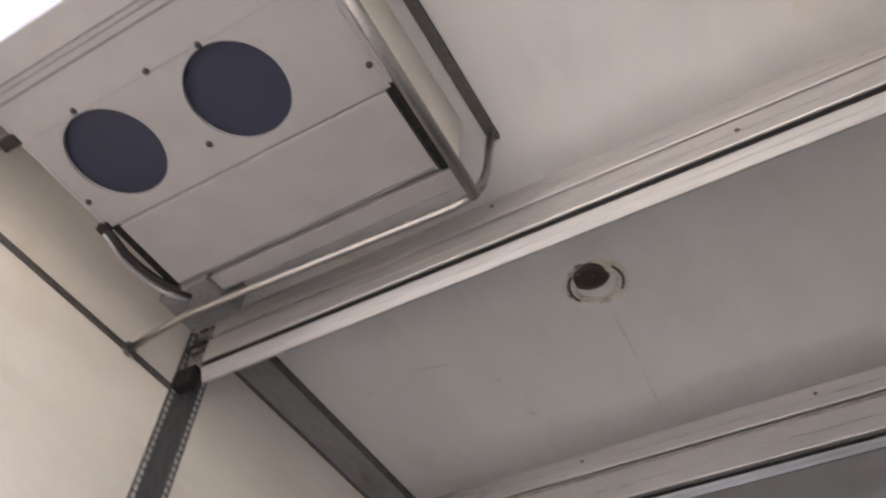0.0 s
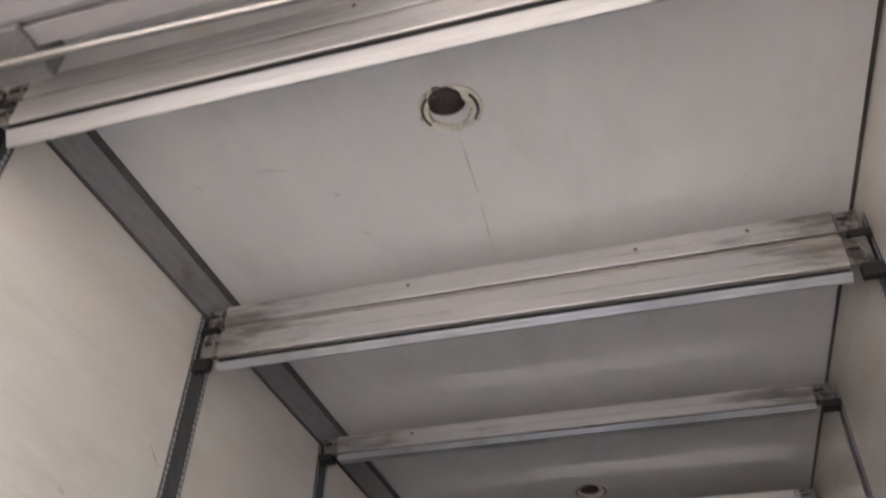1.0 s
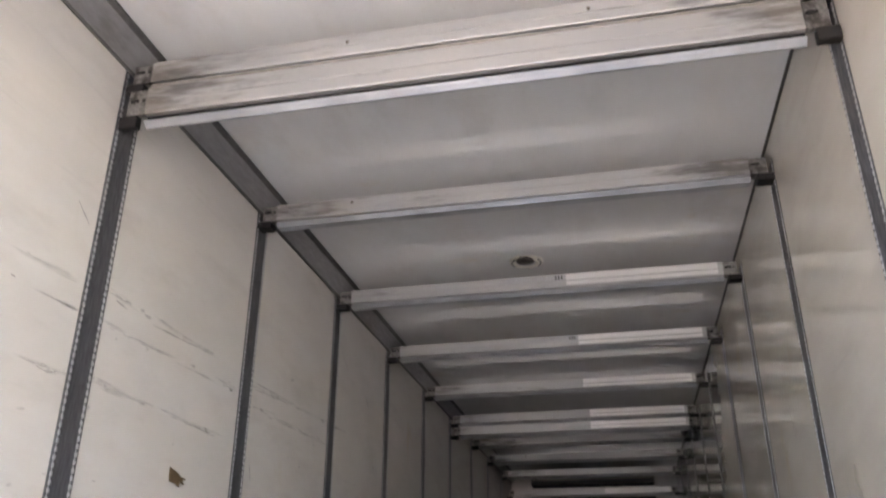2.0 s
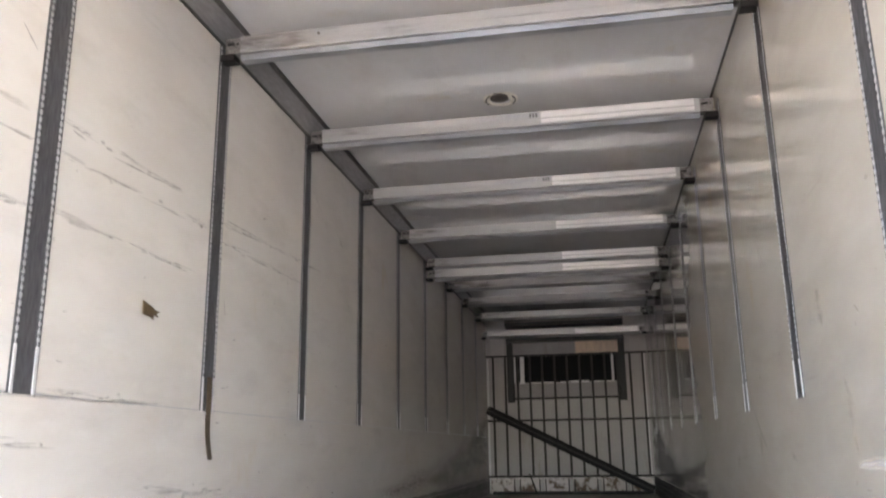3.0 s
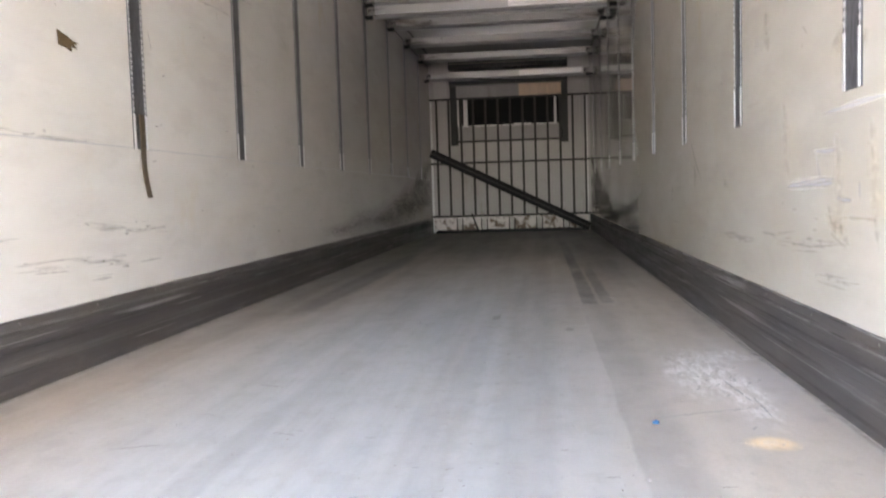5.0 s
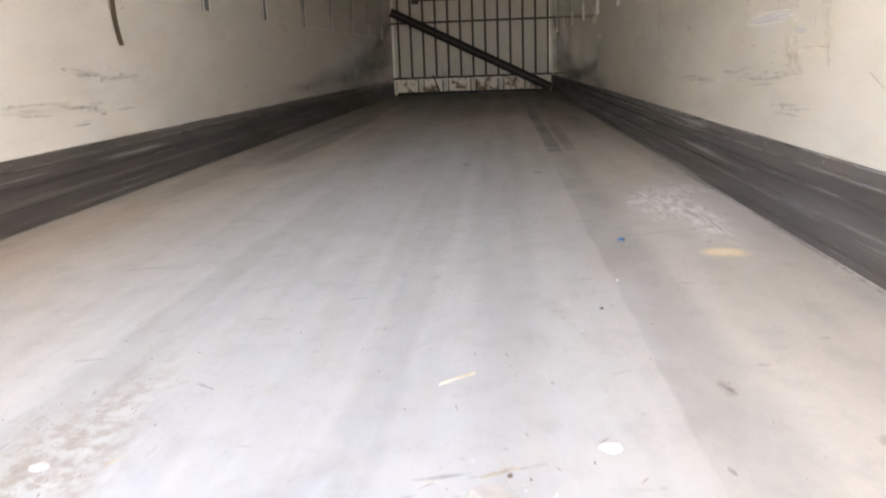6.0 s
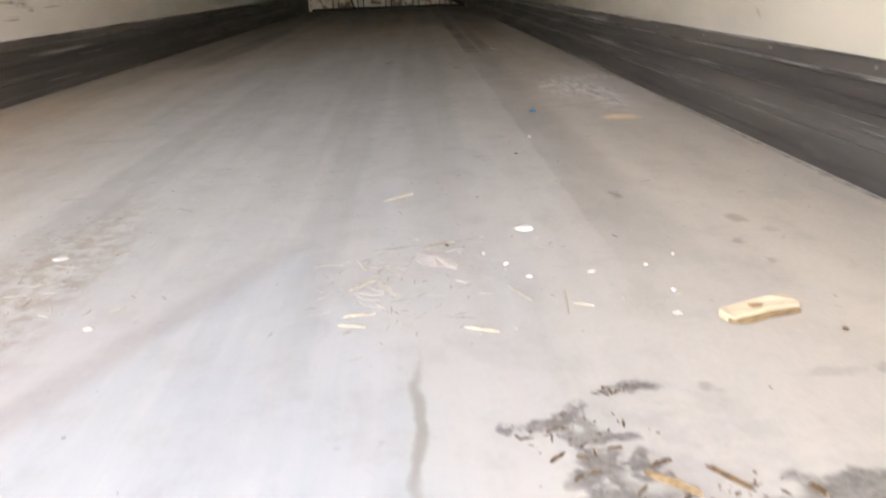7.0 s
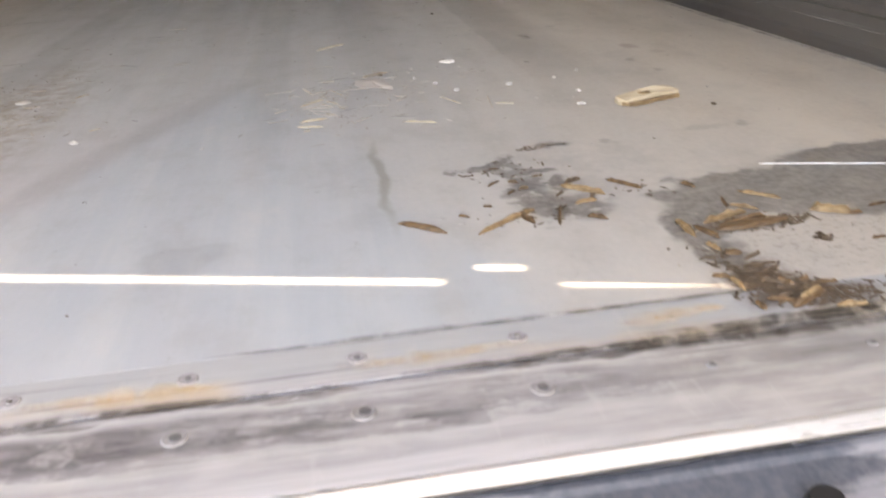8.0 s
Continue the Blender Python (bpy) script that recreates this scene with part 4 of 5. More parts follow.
bm = bmesh.new()
add_tube(bm, [(-0.082, 1.040, 2.392), (-0.077, 0.65, 2.390), (-0.072, 0.25, 2.390)], 0.0165, 12)
part("side_tube", bm, STEEL, guard, "", True)
boxed("ceiling_bar", -0.060, -0.028, 0.25, 1.082, H - 0.022, H - 0.001, DUCT_EDGE, guard, "dull grey ceiling bar", 0.003)
bm = bmesh.new()
add_disc(bm, -1.233, 1.025, 2.350, 0.024, 0.024, 0.008, 16, "x")
part("wall_foot", bm, STEEL, guard, "round wall foot")

# ---- ceiling lamps ----
def ceiling_lamp():
    l = thing("ceiling_lamp", "broken round ceiling lamp with a dark burnt bowl", "lamp", group="ceiling lamps")
    bm = bmesh.new()
    n = 36
    rings = []
    for rr, z in ((0.104, -0.001), (0.102, -0.006), (0.086, -0.009), (0.072, -0.017), (0.067, -0.017), (0.065, -0.004)):
        wob = [1 + 0.05 * math.sin(3.1 * k * 2 * math.pi / n + 60 * rr) * math.sin(k * 2 * math.pi / n) for k in range(n)]
        rings.append([bm.verts.new((wob[k] * rr * math.cos(2 * math.pi * k / n), wob[k] * rr * 0.94 * math.sin(2 * math.pi * k / n), z)) for k in range(n)])
    for a, b in zip(rings, rings[1:]):
        for k in range(n):
            bm.faces.new((a[k], a[(k + 1) % n], b[(k + 1) % n], b[k]))
    part("base_ring", bm, LAMP, l, "yellowed dirty base ring")
    bm = bmesh.new()
    bmesh.ops.create_uvsphere(bm, u_segments=24, v_segments=12, radius=0.060)
    for v in bm.verts:
        v.co = Vector((v.co.x * (1 + 0.06 * math.sin(40 * v.co.y)) - 0.003, v.co.y * 0.92 - 0.038, -0.009 + v.co.z * 0.36))
    part("bowl", bm, LAMP_IN, l, "burnt dark bowl", True)
    for a0, a1 in ((-0.6, 0.7), (2.6, 4.0)):
        bm = bmesh.new()
        pts = [(0.088 * math.cos(a0 + (a1 - a0) * k / 8), 0.084 * math.sin(a0 + (a1 - a0) * k / 8), -0.0095) for k in range(9)]
        add_tube(bm, pts, 0.0055, 6)
        part("gasket", bm, DUCT_EDGE, l, "dark torn gasket")
    boxed("clip", -0.034, -0.010, -0.098, -0.080, -0.014, -0.002, DULL, l, "bent metal clip", 0.003)
    bm = bmesh.new()
    add_disc(bm, 0.006, 0.074, -0.010, 0.012, 0.008, 0.016, 12)
    part("cap", bm, PAPER, l, "white plastic cap")
    return l


lamp = ceiling_lamp()
lamp.location = (-0.008, 1.722, H)
copy_thing(lamp, pose(-0.009, 4.80, H))

# ---- front wall: guard grille, cold air bulkhead, leaning beam ----
grille = thing("front_grille", "dull steel bar grille in front of the front wall", "grille", (0, L - 0.10, 0))
for k in range(13):
    x = -1.12 + 0.1907 * k
    bm = bmesh.new()
    add_bevelled(bm, x - 0.017, x + 0.017, -0.012, 0.012, 0.24, 2.075, 0.004, 1)
    part("bar", bm, GRILLE, grille)
for z, x0, x1 in ((2.070, -1.23, 1.23), (1.082, -1.23, 1.23), (0.256, -1.23, 1.23), (1.410, -0.79, 0.80)):
    boxed("cross_bar", x0, x1, -0.034, -0.013, z - 0.016, z + 0.016, GRILLE, grille, "", 0.004)
for x in (-1.205, 1.19):
    boxed("side_angle", x - 0.011, x + 0.011, -0.012, 0.012, 0.02, 2.05, GALV, grille, "pale galvanised angle", 0.003)

bulk = thing("air_return_bulkhead", "dark framed cold air opening in the front wall", "air vent", (0, L, 0))
boxed("frame_top", -0.905, 0.910, -0.16, -0.002, 2.275, 2.385, FRAME, bulk, "black top frame", 0.004)
for x in (-0.850, 0.855):
    boxed("frame_side", x - 0.055, x + 0.055, -0.075, -0.002, 1.362, 2.274, FRAME, bulk, "black side frame", 0.004)
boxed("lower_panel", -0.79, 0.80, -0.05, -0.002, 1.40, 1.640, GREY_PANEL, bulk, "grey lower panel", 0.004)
boxed("opening", -0.79, 0.80, -0.006, -0.002, 1.66, 2.08, VOID, bulk, "dark opening")
# one baffle in two tones: shaded grey on the left, lit tan on the right
for x0, x1, mt, lb in ((-0.80, 0.165, GREY_PANEL, "ribbed baffle, left part painted as shaded"), (0.167, 0.81, TAN, "pale tan ribbed baffle, right part painted as lit")):
    bm = bmesh.new()
    add_box(bm, x0, x1, -0.135, -0.115, 2.088, 2.268)
    n = int((x1 - x0) / 0.042)
    for k in range(n):
        x = x0 + 0.018 + (x1 - x0 - 0.036) * k / (n - 1)
        add_box(bm, x - 0.011, x + 0.011, -0.141, -0.134, 2.090, 2.266)
    part("upper_baffle", bm, mt, bulk, lb)
for k in range(9):
    x0 = -0.735 + 0.162 * k
    boxed("sill_strip", x0, x0 + (0.150 if k % 3 else 0.11), -0.070, -0.0505, 1.645, 1.662 + 0.010 * (k in (5, 6)), GALV, bulk, "bright strip under the opening", 0.002)
for x0, x1 in ((-0.800, -0.775), (-0.700, -0.640), (0.700, 0.735), (0.785, 0.805)):
    boxed("side_strip", x0, x1, -0.070, -0.008, 1.66, 2.08, GALV, bulk, "bright side strip", 0.002)
boxed("top_box", -0.900, 0.905, -0.30, -0.002, 2.507, H - 0.002, FRAME, bulk, "black box under the ceiling", 0.006)
boxed("top_box_lip", -0.890, 0.895, -0.312, -0.3005, 2.575, 2.592, DULL, bulk, "dull metal lip on the black box", 0.002)
for x in (-0.805, 0.810):
    bm = bmesh.new()
    add_tube(bm, rounded([(x, -0.08, 1.60), (x + 0.012, -0.09, 1.50), (x - 0.006, -0.09, 1.42), (x + 0.004, -0.08, 1.37)], 0.02), 0.010, 8)
    part("cable", bm, BLACK, bulk, "black cable", True)

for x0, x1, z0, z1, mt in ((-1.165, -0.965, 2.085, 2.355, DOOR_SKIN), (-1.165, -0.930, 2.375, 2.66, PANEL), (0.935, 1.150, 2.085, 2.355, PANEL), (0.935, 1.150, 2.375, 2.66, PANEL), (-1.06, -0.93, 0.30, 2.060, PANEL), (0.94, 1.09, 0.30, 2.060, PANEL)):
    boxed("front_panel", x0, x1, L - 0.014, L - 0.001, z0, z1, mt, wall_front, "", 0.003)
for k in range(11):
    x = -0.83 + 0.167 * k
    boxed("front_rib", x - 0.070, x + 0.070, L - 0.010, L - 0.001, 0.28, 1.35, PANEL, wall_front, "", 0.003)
skirt = thing("floor_air_channel", "dirty pale floor air channel along the front wall", "air channel", (0, L, 0))
boxed("skirt", -1.19, 1.19, -0.16, -0.125, 0.020, 0.238, SKIRT, skirt, "", 0.006)
for x in (-0.79, -0.41, 0.02, 0.44, 0.85):
    boxed("bracket", x - 0.030, x + 0.024, -0.175, -0.161, 0.03, 0.215, DOOR_SKIN, skirt, "pale bent bracket", 0.003)
    for dx in (-0.052, 0.036):
        boxed("hook", x + dx, x + dx + 0.018, -0.185, -0.161, 0.04, 0.220, FRAME, skirt, "dark hook", 0.003)
bm = bmesh.new()
add_prism(bm, [(-0.30, 0.0), (-0.17, 0.0), (-0.17, 0.045), (-0.28, 0.030)], "x", -1.15, 1.15)
part("foot_plate", bm, FRAME, skirt, "dark floor plate")
bm = bmesh.new()
add_tube(bm, [(-0.50, L - 0.27, 0.02), (-0.53, L - 0.25, 0.12), (-0.60, L - 0.22, 0.30)], 0.012, 8)
tagged(part("bent_rod", bm, BLACK), "short bent black rod by the front wall", "rod")

lean = thing("leaning_beam", "dark dirty load beam leaning across the front grille", "beam")
lean.matrix_world = look((-1.20, 12.85, 1.245), (1.20, 12.78, 0.055))
length = (Vector((-1.20, 12.85, 1.245)) - Vector((1.20, 12.78, 0.055))).length
for y0, y1, z0, z1, mt, lb in ((-0.065, -0.012, -0.035, 0.035, BLACK, "dark lower flange"), (-0.0115, 0.0115, -0.03, 0.03, GRILLE, "dull web"), (0.012, 0.065, -0.035, 0.035, BLACK, "dark upper flange")):
    bm = bmesh.new()
    add_bevelled(bm, z0, z1, y0, y1, -length, 0, 0.004, 1)
    part("flange" if mt is BLACK else "web", bm, mt, lean, lb)

# ---- marks on the walls ----
rng = random.Random(7)


def add_mark(bm, put, u0, v0, u1, v1, w, bits=10):
    """A thin uneven stroke on a surface; put(u, v) gives the place."""
    d = Vector((u1 - u0, v1 - v0))
    nrm = Vector((-d.y, d.x)).normalized()
    prev = None
    off = 0.0
    cov = bm.verts.layers.float.get("cover") or bm.verts.layers.float.new("cover")
    for k in range(bits + 1):
        t = k / bits
        off += rng.uniform(-0.05, 0.05) * w
        half = w * (0.25 + 0.75 * math.sin(math.pi * min(max(t, 0.06), 0.94))) * rng.uniform(0.6, 1.1) / 2
        c = Vector((u0, v0)) + d * t + nrm * off
        a, b = c + nrm * half, c - nrm * half
        cur = (bm.verts.new(put(a.x, a.y)), bm.verts.new(put(c.x, c.y)), bm.verts.new(put(b.x, b.y)))
        cur[1][cov] = 1.0 if 0 < k < bits else 0.0
        if prev:
            bm.faces.new((prev[0], cur[0], cur[1], prev[1]))
            bm.faces.new((prev[1], cur[1], cur[2], prev[2]))
        prev = cur


def marks(name, rows, put, w, material, parent, label, more=()):
    bm = bmesh.new()
    for u0, v0, u1, v1 in rows:
        add_mark(bm, put, u0, v0, u1, v1, w * rng.uniform(0.7, 1.4))
    for u0, v0, u1, v1, ww in more:
        add_mark(bm, put, u0, v0, u1, v1, ww, 6)
    ob = part(name, bm, material, parent, label)
    tagged(ob, kind="stuff")
    return ob


def on_left(u, v):
    return (-W + 0.0015, u, v)


def on_right(u, v):
    return (W - 0.0015, u, v)


def on_ceiling(u, v):
    return (u, v, H - 0.0015)


LEFT_A = ((2.59, 1.73, 2.67, 1.72), (2.83, 1.72, 3.19, 1.74), (3.11, 1.42, 3.39, 1.42), (3.76, 1.74, 4.18, 1.75), (3.79, 1.37, 3.82, 1.28), (4.58, 1.65, 4.60, 1.57), (4.98, 2.27, 5.14, 2.17), (5.52, 2.10, 5.62, 2.03), (3.20, 0.54, 3.24, 0.53), (3.50, 0.50, 3.59, 0.49), (2.88, 0.38, 3.10, 0.37), (3.23, 0.32, 3.38, 0.32), (2.68, 0.47, 2.72, 0.46), (2.39, 1.42, 2.40, 1.41), (2.30, 1.98, 2.38, 1.92), (2.28, 1.62, 2.40, 1.62), (3.61, 0.36, 3.82, 0.36))
RIGHT_A = ((4.27, 1.64, 4.11, 1.46), (3.73, 0.44, 3.65, 0.38), (3.90, 0.62, 3.87, 0.60), (2.90, 1.07, 2.85, 1.04), (4.72, 0.73, 4.55, 0.67), (2.98, 1.75, 2.94, 1.76), (3.36, 0.44, 3.16, 0.435), (2.12, 0.46, 2.02, 0.42), (1.83, 0.43, 1.76, 0.43), (1.97, 0.32, 1.93, 0.29), (4.17, 1.61, 4.16, 1.45), (3.42, 1.15, 3.41, 1.08), (5.03, 2.04, 4.97, 1.92))


def specks(n, y0, y1, z0, z1, w):
    out = []
    for k in range(n):
        y, z, d = rng.uniform(y0, y1), rng.uniform(z0, z1), rng.uniform(0.006, 0.06)
        out.append((y, z, y + d, z + rng.uniform(-0.2, 0.2) * d, rng.uniform(0.3, 1) * w))
    return out


def smoky(lines, rows_per_metre=26):
    """Broken, overlapping short strokes along each line, as a load that rubs past leaves them."""
    dark, faint = [], []
    for u0, v0, u1, v1, spread in lines:
        n = max(5, int(rows_per_metre * math.hypot(u1 - u0, v1 - v0)))
        for k in range(n):
            t, deep = rng.random(), rng.random() < 0.30
            d = rng.uniform(0.015, 0.07) if deep else rng.uniform(0.08, 0.36)
            u, v = u0 + (u1 - u0) * t, v0 + (v1 - v0) * t + rng.gauss(0, spread)
            slope = (v1 - v0) / (abs(u1 - u0) + 1e-6) * (1 if u1 > u0 else -1) + rng.gauss(0, 0.10 if deep else 0.025)
            row = (u - d / 2, v - slope * d / 2, u + d / 2, v + slope * d / 2)
            (dark if deep else faint).append((*row, rng.uniform(0.004, 0.014) if rng.random() < 0.6 else rng.uniform(0.012, 0.026)))
    return dark, faint


LEFT_LINES = ((2.05, 0.850, 3.30, 0.846, 0.005), (2.05, 0.838, 2.75, 0.836, 0.004), (2.10, 1.708, 2.40, 1.725, 0.006), (2.56, 1.750, 3.36, 1.750, 0.007), (2.575, 1.630, 3.60, 1.650, 0.007), (2.56, 1.422, 3.41, 1.423, 0.008), (2.29, 1.623, 2.41, 1.627, 0.004), (2.26, 1.405, 2.41, 1.409, 0.006), (3.74, 1.721, 5.10, 1.775, 0.007), (3.765, 1.622, 4.76, 1.640, 0.007), (2.80, 0.40, 3.60, 0.37, 0.018), (2.3, 0.52, 2.7, 0.51, 0.010), (3.2, 0.52, 3.9, 0.50, 0.014), (1.7, 0.70, 2.6, 0.69, 0.010))
RIGHT_LINES = ((3.30, 0.412, 2.60, 0.442, 0.016), (2.82, 0.335, 2.50, 0.350, 0.008), (4.60, 0.75, 4.52, 0.69, 0.010), (2.0, 0.40, 1.5, 0.41, 0.012), (3.9, 0.40, 3.5, 0.41, 0.010))
dark, faint = smoky(LEFT_LINES)
marks("scuff_marks", LEFT_A, on_left, 0.014, SCUFF, wall_left, "dark scuffs", dark + specks(60, 0.5, 9, 0.26, 1.9, 0.016))
marks("faint_scuff_marks", (), on_left, 0.020, FAINT, wall_left, "broken smoky scuffs", faint + specks(50, 0.5, 10, 0.26, 1.9, 0.030))
dark, faint = smoky(RIGHT_LINES, 34)
marks("scuff_marks", RIGHT_A, on_right, 0.016, FAINT, wall_right, "dark scuffs", dark + specks(40, 0.6, 9, 0.26, 1.8, 0.018))
marks("faint_scuff_marks", (), on_right, 0.026, FAINT, wall_right, "broken smoky scuffs", faint + specks(40, 0.6, 10, 0.26, 1.8, 0.030))
marks("white_smears", ((3.06, 0.594, 2.61, 0.604), (2.90, 0.600, 2.62, 0.606)), on_right, 0.036, CHALK, wall_right, "chalky white smears", [(2.785, 0.702, 2.728, 0.600, 0.013), (2.80, 0.698, 2.615, 0.691, 0.020), (2.70, 0.694, 2.62, 0.690, 0.022), (2.456, 0.610, 2.455, 0.563, 0.020), (2.72, 0.797, 2.31, 0.797, 0.020), (2.55, 0.806, 2.25, 0.802, 0.016), (2.62, 0.565, 2.50, 0.560, 0.030)] + [(3.44 - 0.022 * k, 1.115 + 0.012 * (k % 3), 3.42 - 0.022 * k, 1.065 + 0.010 * (k % 2), 0.010) for k in range(7)])
marks("upright_smudges", ((4.60, 0.735, 4.61, 0.60), (4.57, 0.70, 4.58, 0.62), (5.3, 0.62, 5.32, 0.52), (3.92, 0.635, 3.915, 0.60), (3.095, 0.552, 3.09, 0.538)), on_right, 0.030, SCUFF, wall_right, "grey upright smudges")
marks("rust_smears", ((2.585, 0.514, 2.30, 0.514), (2.66, 0.470, 2.56, 0.440)), on_right, 0.016, RUST_SMEAR, wall_right, "orange rust stains", [(2.68, 0.55, 2.60, 0.47, 0.06)])
for rail, s in ((rail_left, 1), (rail_right, -1)):
    marks("scratch_wear", ((0.45, 0.052, 1.7, 0.056), (0.7, 0.121, 2.1, 0.126), (0.5, 0.183, 1.5, 0.186), (1.3, 0.062, 2.9, 0.060), (0.6, 0.135, 1.2, 0.131), (1.9, 0.112, 3.6, 0.116), (2.4, 0.190, 4.6, 0.188), (1.1, 0.108, 1.5, 0.110)), lambda u, v: (s * 0.0150, u, v), 0.005, WEAR, rail, "thin grey scratch wear")
marks("yellow_stains", ((2.62, 0.75, 2.60, 0.45), (2.38, 0.77, 2.33, 0.44), (3.08, 0.87, 3.03, 0.62), (2.70, 0.52, 2.52, 0.45), (3.30, 1.20, 3.28, 1.05), (2.66, 0.97, 2.40, 0.93)), on_right, 0.11, STAIN, wall_right, "pale yellow stains")
marks("stain_line", ((-0.01, 1.83, -0.02, 2.15), (-0.02, 2.15, -0.04, 2.42)), on_ceiling, 0.011, DRIP, ceiling, "thin brown drip line")
marks("scuff_marks", ((-0.74, 1.82, -0.62, 1.84), (-0.98, 1.84, -0.95, 1.85), (-0.52, 2.00, -0.49, 2.01), (0.87, 2.27, 0.89, 2.27), (-0.49, 2.21, -0.46, 2.24)), on_ceiling, 0.022, FAINT, ceiling, "faint scuffs")

# broad dark streaks low on both walls, rising towards the front
for put, wall in ((on_left, wall_left), (on_right, wall_right)):
    marks("dark_streaks", ((6.5, 0.28, 13.1, 0.42), (8.5, 0.30, 13.1, 0.55), (9.6, 0.45, 13.1, 0.8), (10.8, 0.6, 13.1, 1.1)), put, 0.5, DARK_STREAK, wall, "broad black streaks near the front wall")

bm = bmesh.new()
torn = [bm.verts.new((-W + 0.002, y, z)) for y, z in ((3.10, 1.234), (3.155, 1.222), (3.19, 1.209), (3.228, 1.206), (3.20, 1.196), (3.218, 1.184), (3.18, 1.190), (3.182, 1.170), (3.155, 1.178), (3.105, 1.182))]
bm.faces.new(torn)
ext = bmesh.ops.extrude_face_region(bm, geom=list(bm.faces))
for v in ext["geom"]:
    if isinstance(v, bmesh.types.BMVert):
        v.co.x += 0.004
tagged(part("torn_patch", bm, FOAM), "torn brown patch in the wall skin", "wall damage")
strap = thing("hanging_strap", "frayed brown strap hanging from a wall track", "strap", (-W, 3.680, 0))
bm = bmesh.new()
prev = None
for k in range(13):
    t = k / 12
    z, y = 0.985 - 0.355 * t, -0.012 + 0.040 * t ** 3 + 0.005 * math.sin(7 * t)
    cur = [bm.verts.new((0.012 + a, y + b, z)) for a, b in ((0, -0.020), (0, 0.020), (0.004, 0.020), (0.004, -0.020))]
    if prev:
        for i in range(4):
            bm.faces.new((prev[i], prev[(i + 1) % 4], cur[(i + 1) % 4], cur[i]))
    prev = cur
bm.faces.new(prev)
part("webbing", bm, STRAP, strap)

# ---- litter on the floor ----
def splinter(x0, y0, x1, y1, w, h, material, name, label, category, lift=0.0):
    """A split sliver of wood from one end to the other, with ragged ends."""
    a, b = Vector((x0, y0, 0)), Vector((x1, y1, 0))
    d = b - a
    n = Vector((-d.y, d.x, 0)).normalized()
    w *= 0.42
    bm = bmesh.new()
    prev = None
    steps = 7
    ends = (rng.uniform(0.02, 0.30), rng.uniform(0.02, 0.30))
    for k in range(steps + 1):
        t = k / steps
        taper = min(1.0, ends[0] + 6 * t, ends[1] + 5 * (1 - t)) * rng.uniform(0.8, 1.1)
        c = a + d * t + n * rng.uniform(-0.12, 0.12) * w
        hh = h * taper * rng.uniform(0.8, 1.1)
        z = 0.0006 + lift * t
        cur = [bm.verts.new(c + n * (w * taper * s / 2) + Vector((rng.uniform(-0.1, 0.1) * w, 0, z + q * hh))) for s, q in ((-1, 0), (1, 0), (0.9, 0.8), (0.1, 1.0), (-0.85, 0.7))]
        if prev:
            for i in range(5):
                bm.faces.new((prev[i], prev[(i + 1) % 5], cur[(i + 1) % 5], cur[i]))
        else:
            bm.faces.new(cur)
        prev = cur
    bm.faces.new(prev)
    return tagged(part(name, bm, material), label, category, "wood bits on the floor")


for row in ((0.358, 0.398, 0.404, 0.357, 0.016, 0.006), (0.434, 0.345, 0.504, 0.395, 0.010, 0.006), (0.485, 0.389, 0.495, 0.357, 0.014, 0.005), (0.551, 0.456, 0.590, 0.416, 0.015, 0.006), (0.606, 0.460, 0.635, 0.420, 0.009, 0.005), (0.549, 0.398, 0.576, 0.403, 0.010, 0.005), (0.533, 0.398, 0.518, 0.346, 0.008, 0.005), (0.552, 0.362, 0.569, 0.348, 0.012, 0.005)):
    splinter(*row, WET_WOOD if row[0] not in (0.434, 0.549, 0.551, 0.643, 0.769) else SPLIT, "wood_splinter", "wet brown wood splinter lying on the dirty floor", "splinter")
for x0, y0, x1, y1, w, h, mt in ((0.633, 0.327, 0.633, 0.282, 0.017, 0.005, SPLIT), (0.642, 0.310, 0.653, 0.274, 0.015, 0.005, WET_WOOD), (0.654, 0.310, 0.707, 0.326, 0.011, 0.008, SPLIT), (0.660, 0.292, 0.742, 0.302, 0.030, 0.005, WET_WOOD), (0.666, 0.300, 0.721, 0.311, 0.017, 0.007, WET_WOOD), (0.727, 0.385, 0.760, 0.351, 0.012, 0.004, SPLIT), (0.703, 0.372, 0.696, 0.344, 0.007, 0.004, WET_WOOD), (0.700, 0.350, 0.724, 0.328, 0.007, 0.004, SPLIT), (0.772, 0.317, 0.805, 0.297, 0.026, 0.008, SPLIT), (0.799, 0.295, 0.815, 0.294, 0.008, 0.004, WET_WOOD), (0.682, 0.427, 0.691, 0.408, 0.010, 0.004, WET_WOOD), (0.636, 0.267, 0.641, 0.248, 0.012, 0.004, SPLIT), (0.641, 0.243, 0.657, 0.238, 0.016, 0.004, WET_WOOD)):
    splinter(x0, y0, x1, y1, w, h, mt, "wood_splinter", "wet brown wood splinter lying in a wet patch", "splinter")
